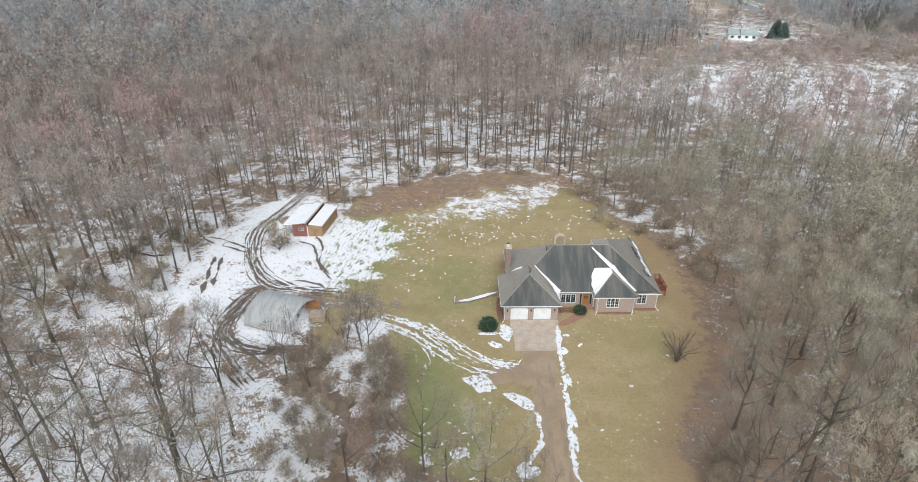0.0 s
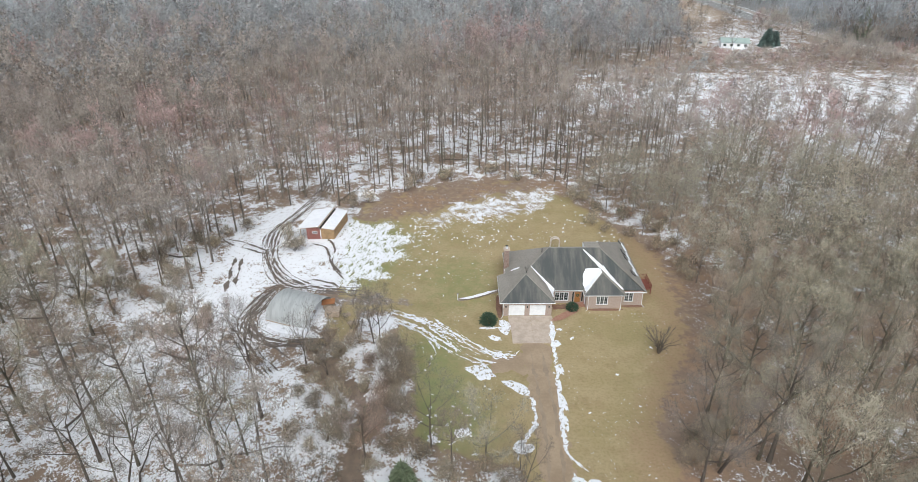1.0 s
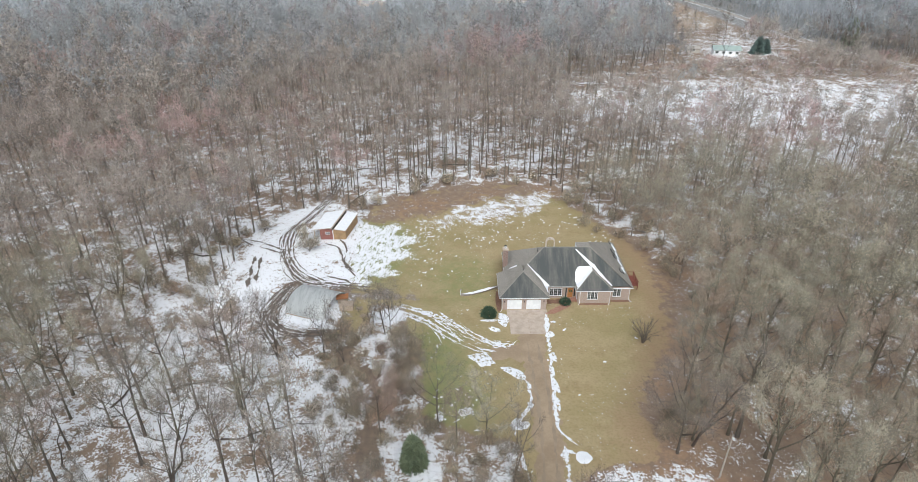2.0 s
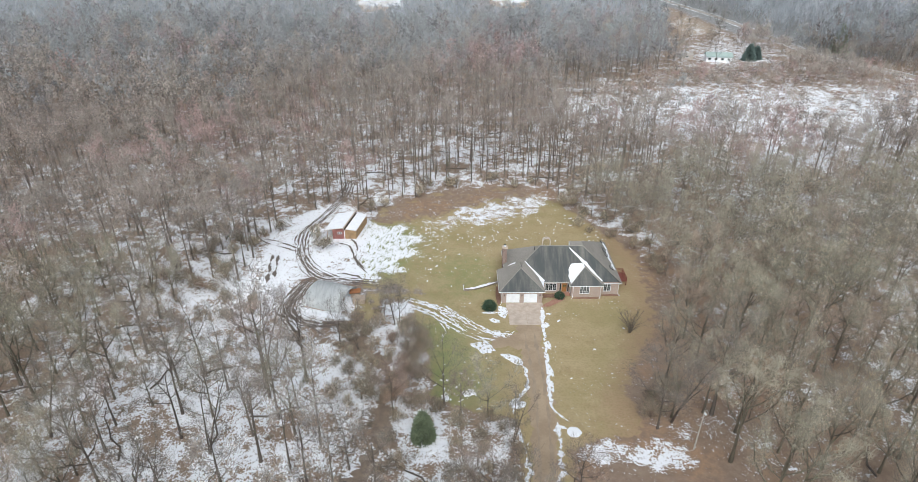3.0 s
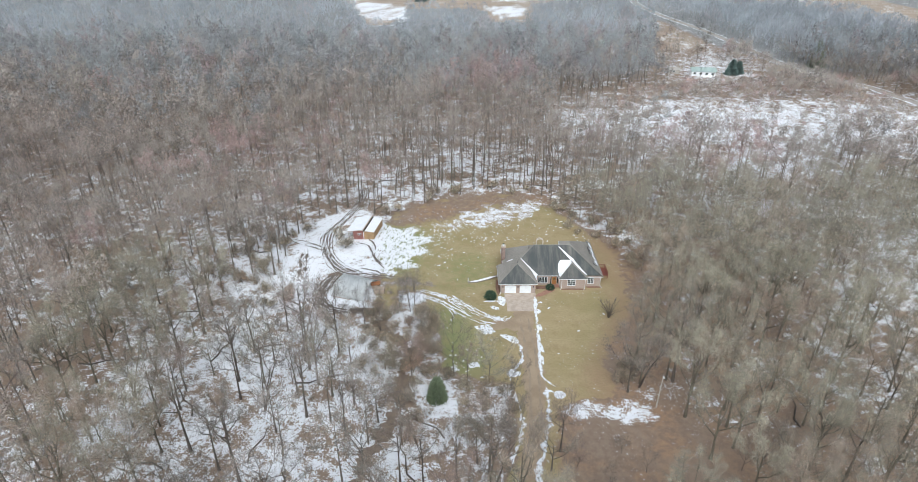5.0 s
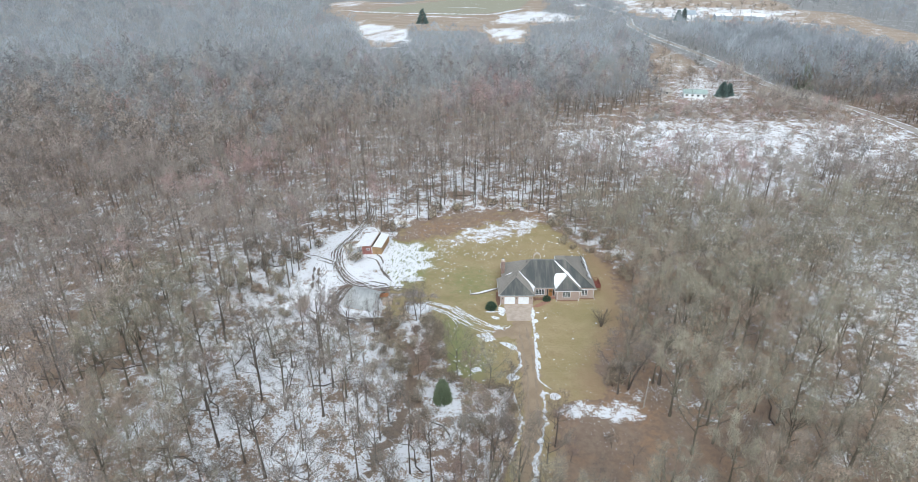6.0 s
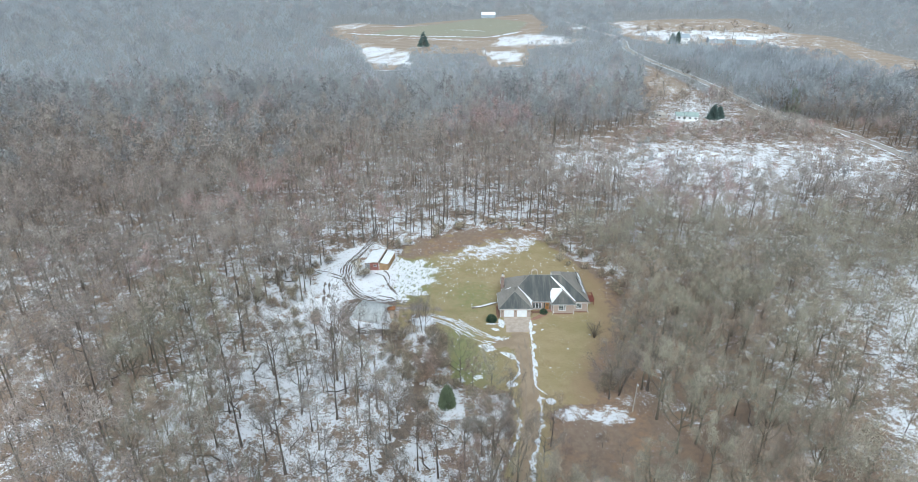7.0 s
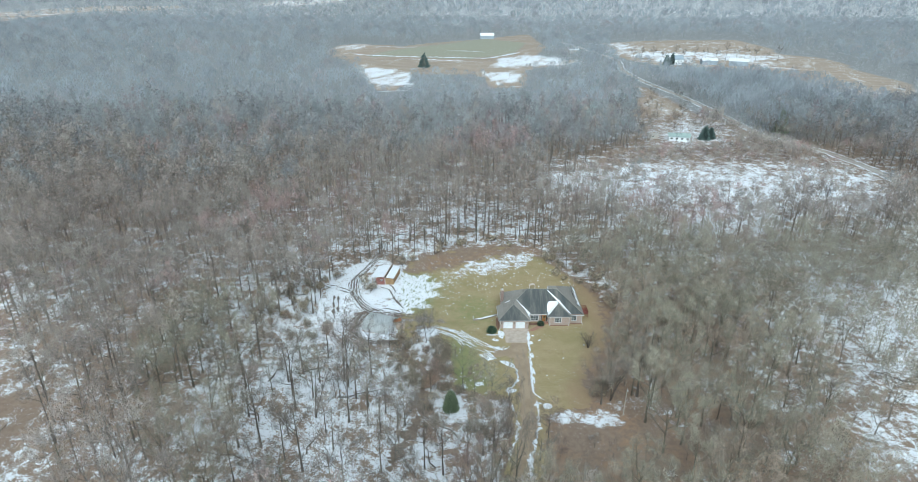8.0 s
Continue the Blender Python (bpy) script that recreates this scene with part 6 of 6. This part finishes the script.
part("back_wall", skewed(boxed(AX, CX, SY1 - 0.12, SY1, -0.1, 2.2)), M_RED_BARN, shed)
# Near-black wall: the open bay's shade is put into its colour.
part("side_wall", skewed(boxed(-32.3, -32.2, SY0 + 0.2, SY1, -0.1, 2.4)), M_DARK, shed)
for x in (AX + 0.1,):
    for y in (SY0 + 0.1, (SY0 + SY1) / 2, SY1 - 0.1):
        part("post", skewed(boxed(x - 0.07, x + 0.07, y - 0.07, y + 0.07, -0.1, 2.3)), M_OLD_WOOD, shed)
for k in range(18):
    x = -32.2 + k * 0.165
    part("board", skewed(boxed(x, x + 0.15, SY0 - 0.03, SY0, 0.0, 2.5)), M_RED_BARN, shed)
for k in range(16):
    x = BX + k * 0.167
    part("board", skewed(boxed(x, x + 0.15, SY0 - 0.02, SY0 + 0.01, 0.0, 2.25)), M_TAN_WOOD, shed)
for k in range(30):
    y = SY0 + 0.05 + k * 0.28
    part("board", skewed(boxed(CX, CX + 0.03, y, y + 0.25, 0.0, 2.08)), M_TAN_WOOD, shed)
pane = part("window", skewed(boxed(-31.0, -30.0, SY0 - 0.07, SY0 - 0.03, 1.25, 1.85)), M_WHITE, shed, "small white shed window")
for dx in (-30.93, -30.45):
    part("pane", skewed(boxed(dx, dx + 0.38, SY0 - 0.09, SY0 - 0.07, 1.32, 1.78)), M_GLASS, pane)
part("corner_trim", skewed(boxed(BX - 0.12, BX + 0.04, SY0 - 0.08, SY0 - 0.03, 0, 2.7)), M_WHITE, shed, "white corner board")
part("main_roof", skewed(slab([(AX - 0.3, SY0 - 0.4, 2.45), (BX + 0.1, SY0 - 0.4, 2.95), (BX + 0.1, SY1 + 0.3, 2.95), (AX - 0.3, SY1 + 0.3, 2.45)], 0.1)), M_OLD_WOOD, shed)
part("lean_roof", skewed(slab([(BX + 0.25, SY0 - 0.35, 2.6), (CX + 0.25, SY0 - 0.35, 2.15), (CX + 0.25, SY1 + 0.3, 2.15), (BX + 0.25, SY1 + 0.3, 2.6)], 0.1)), M_OLD_WOOD, shed)
part("roof_step", skewed(boxed(BX, BX + 0.2, SY0 - 0.3, SY1 + 0.2, 2.4, 3.0)), M_DARK, shed, "dark step between the two roofs")
part("snow_cover", skewed(slab([(AX - 0.27, SY0 - 0.35, 2.56), (BX - 0.25, SY0 - 0.35, 3.02), (BX - 0.25, SY1 + 0.2, 3.02), (AX - 0.27, SY1 + 0.2, 2.56)], 0.09)), M_SNOW, shed, "white snow on the shed roof")
part("snow_cover", skewed(slab([(BX + 0.42, SY0 - 0.3, 2.68), (CX + 0.15, SY0 - 0.3, 2.26), (CX + 0.15, SY1 + 0.2, 2.26), (BX + 0.42, SY1 + 0.2, 2.68)], 0.09)), M_SNOW, shed, "white snow on the shed roof")

# ---- the hoop greenhouse ----
tunnel = empty("hoop_greenhouse", pose(-28, 77.5, 0), "sagging hoop greenhouse under grey translucent plastic film", "greenhouse")
E0, E1 = Vector((-31.6, 79.6, 0)), Vector((-24.0, 76.8, 0))
across = Vector((0.35, 0.94, 0)).normalized()
HALF, TALLNESS = 4.1, 2.9


def hoop_pt(f, a, grow=1.0):
    base = E0.lerp(E1, f)
    return base + across * (HALF * grow * math.cos(a)) + Vector((0, 0, TALLNESS * grow * max(0.0, math.sin(a)) ** 0.85))


bm = bmesh.new()
NF, NA = 28, 20
grid = [[bm.verts.new(hoop_pt(i / NF, math.pi * j / NA, 1.0 - 0.018 * math.sin(math.pi * 7 * i / NF) ** 2 + 0.006 * r_ruts.normal()) + Vector((0, 0, -0.05))) for j in range(NA + 1)] for i in range(NF + 1)]
for i in range(NF):
    for j in range(NA):
        bm.faces.new((grid[i][j], grid[i + 1][j], grid[i + 1][j + 1], grid[i][j + 1]))
end = bm.faces.new([grid[0][j] for j in range(NA + 1)])
bmesh.ops.solidify(bm, geom=bm.faces[:], thickness=0.01)
part("film", bm, M_FILM, tunnel, smooth=True)
for i in range(8):
    part("hoop", tube_bm([hoop_pt(i / 7, math.pi * j / 14, 0.992) for j in range(15)], 0.03, 5), M_FILM, tunnel)
for k in (-1, 1):
    part("side_board", tube_bm([hoop_pt(0, 0 if k > 0 else math.pi, 1.02) + Vector((0, 0, 0.1)), hoop_pt(1, 0 if k > 0 else math.pi, 1.02) + Vector((0, 0, 0.1))], 0.1, 4), M_OLD_WOOD, tunnel)
snow_tip = [blob(-28.0, 72.6, 4.8, 1.1, -0.3, 0.25, r_ruts, rough=0.2), blob(-26.0, 72.0, 2.4, 1.0, -0.3, 0.3, r_ruts, rough=0.2)]
tagged(new("snow_bank", mesh_np("snow_bank", *join(snow_tip), [M_SNOW])), "bank of snow slid off the greenhouse film", "snow", kind="stuff")

# crate, sheet and pallets by the greenhouse
crate = empty("crate", pose(-22.0, 77.0, 0), "pale wooden crate with a plank lid beside the greenhouse", "crate")
for k in range(7):
    part("plank", boxed(-23.2 + 0.35 * k, -22.88 + 0.35 * k, 76.4, 78.1, 1.1, 1.16), M_OLD_WOOD, crate)
for y in (76.4, 78.05):
    for z in (0.05, 0.42, 0.78):
        part("side_board", boxed(-23.2, -20.8, y, y + 0.05, z, z + 0.3), M_OLD_WOOD, crate)
for x in (-23.2, -20.85):
    part("end_board", boxed(x, x + 0.05, 76.45, 78.05, 0.05, 1.08), M_OLD_WOOD, crate)
sheet = part("rusty_sheet", slab([(-24.2, 78.6, 1.0), (-21.9, 78.6, 1.3), (-22.0, 79.9, 1.6), (-24.2, 79.8, 1.3)], 0.06), M_RUST, None)
tagged(sheet, "rust-orange sheet leaning on clutter at the greenhouse door", "metal sheet")
tagged(part("sheet_support", boxed(-24.0, -22.2, 78.9, 79.7, -0.05, 1.05, bevel=0.05), M_OLD_WOOD, None), "stack of old timber under the rusty sheet", "timber stack")
for x, y, turn in ((-19.6, 77.2, 20), (-18.6, 74.8, -35)):
    pallet = empty("pallet", pose(x, y, 0, 0, 0, turn), "snow-dusted wooden pallet lying in the mud", "pallet", "pallets")
    for k in range(6):
        b_ = part("slat", boxed(-0.6 + k * 0.21, -0.48 + k * 0.21, -0.5, 0.5, 0.1, 0.13), M_OLD_WOOD, None)
        b_.parent = pallet
    for k in (-0.45, 0.0, 0.42):
        b_ = part("runner", boxed(-0.6, 0.57, k, k + 0.06, -0.03, 0.1), M_OLD_WOOD, None)
        b_.parent = pallet

# ---- utility pole ----
pole = empty("utility_pole", pose(32.8, 38.8, 0), "weathered grey utility pole with a pale lamp at its top", "utility pole")
part("pole", tube_bm([(32.8, 38.8, -0.1), (33.0, 38.8, 7.6)], [0.13, 0.09], 8), M_POLE, pole)
part("lamp", boxed(32.85, 33.15, 38.2, 38.7, 7.2, 7.4, bevel=0.05), M_WHITE, pole, "pale yard lamp")

# fallen trunks in the woods
log_shapes = []
for i in range(4):
    n = 6
    L_ = 7 + 2 * i
    xs_ = np.linspace(-L_ / 2, L_ / 2, n)
    log_shapes.append(mesh_np("fallen_log", *tube(np.stack([xs_, r_tree.normal(0, 0.25, n), np.full(n, 0.18)], 1), np.linspace(0.16, 0.05, n), 6), [M_BARK], smooth=True))
gx_, gy_ = scattered(500, -110, 110, 20, 190, 9, r_tree, [CLEARING, MARSH, MARSH_STRIP])
for x, y in list(zip(gx_, gy_))[:75]:
    if any(inside(CLEARING, x + a, y + b) for a, b in ((6, 0), (-6, 0), (0, 6), (0, -6))):
        continue
    ob = new("fallen_log", log_shapes[r_tree.integers(4)])
    ob.matrix_basis = pose(x, y, 0.05, 0, 0, r_tree.uniform(0, 180))
    tagged(ob, "fallen dead trunk lying on the forest floor", "log", "fallen logs")


# ---- far buildings ----
def far_house(kind, x, y, w, d, h, rise, turn, wall, roof, label, category, openings=3):
    base = empty(kind, pose(x, y, float(land(x, y)), 0, 0, turn), label, category)

    def add(name, bm, mat, parent=base, text=""):
        ob = part(name, bm, mat, None, text)
        ob.parent = parent
        return ob

    add("walls", boxed(-w / 2, w / 2, -d / 2, d / 2, -0.3, h), wall)
    bm = bmesh.new()
    o = 0.4
    a = [(-w / 2 - o, -d / 2 - o, h), (w / 2 + o, -d / 2 - o, h), (w / 2 + o, 0, h + rise), (-w / 2 - o, 0, h + rise)]
    b = [(-w / 2 - o, d / 2 + o, h), (-w / 2 - o, 0, h + rise), (w / 2 + o, 0, h + rise), (w / 2 + o, d / 2 + o, h)]
    poly(bm, a)
    poly(bm, b)
    bmesh.ops.remove_doubles(bm, verts=bm.verts, dist=0.01)
    bmesh.ops.solidify(bm, geom=bm.faces[:], thickness=0.25)
    add("roof", bm, roof)
    for gx1 in (-w / 2, w / 2 - 0.1):
        bm = bmesh.new()
        poly(bm, [(gx1, -d / 2, h), (gx1, d / 2, h), (gx1, 0, h + rise)])
        bmesh.ops.solidify(bm, geom=bm.faces[:], thickness=0.1)
        add("gable", bm, wall)
    for k in range(openings):
        cx = -w / 2 + w * (k + 0.5) / openings
        win = add("window", boxed(cx - 0.8, cx + 0.8, -d / 2 - 0.08, -d / 2, 1.0, 2.2), M_WHITE)
        add("pane", boxed(cx - 0.65, cx + 0.65, -d / 2 - 0.11, -d / 2 - 0.08, 1.1, 2.1), M_GLASS, win)
    return base


far_house("farm_cottage", 131.8, 297, 12.5, 7, 2.7, 1.7, -12, M_WHITE, M_GREEN_ROOF, "small white house with a pale green roof among trees", "house", 4)
far_house("garden_hut", 117, 302, 6, 4, 2.2, 1.0, -5, M_POLE, M_POLE, "small grey hut in a snowy yard", "hut", 1)
far_house("barn", 314, 640, 20, 13, 5, 2.5, -25, M_BLUE_METAL, M_SNOW, "blue-grey steel barn with a snowy roof", "barn", 0)
far_house("barn", 284, 650, 17, 10, 4.5, 2.2, -5, M_BLUE_METAL, M_SNOW, "blue-grey steel barn with a snowy roof", "barn", 0)
far_house("farmhouse", 247, 648, 11, 9, 6, 4.0, 10, M_WHITE, M_BLUE_METAL, "white two-storey farmhouse among spruces", "house", 3)
far_house("farmhouse", 45, 985, 22, 10, 5, 4, 0, M_BLUE_METAL, M_SNOW, "hilltop farmhouse with a snowy roof", "house", 3)
far_house("hill_shed", 150, 770, 13, 8, 4, 2, 10, M_POLE, M_SNOW, "grey farm shed with a snowy roof", "shed", 0)
far_house("cottage", 92, 380, 11, 8, 3, 2.5, 5, M_GREEN_ROOF, M_GREEN_ROOF, "dark green cottage hidden among trees", "house", 2)
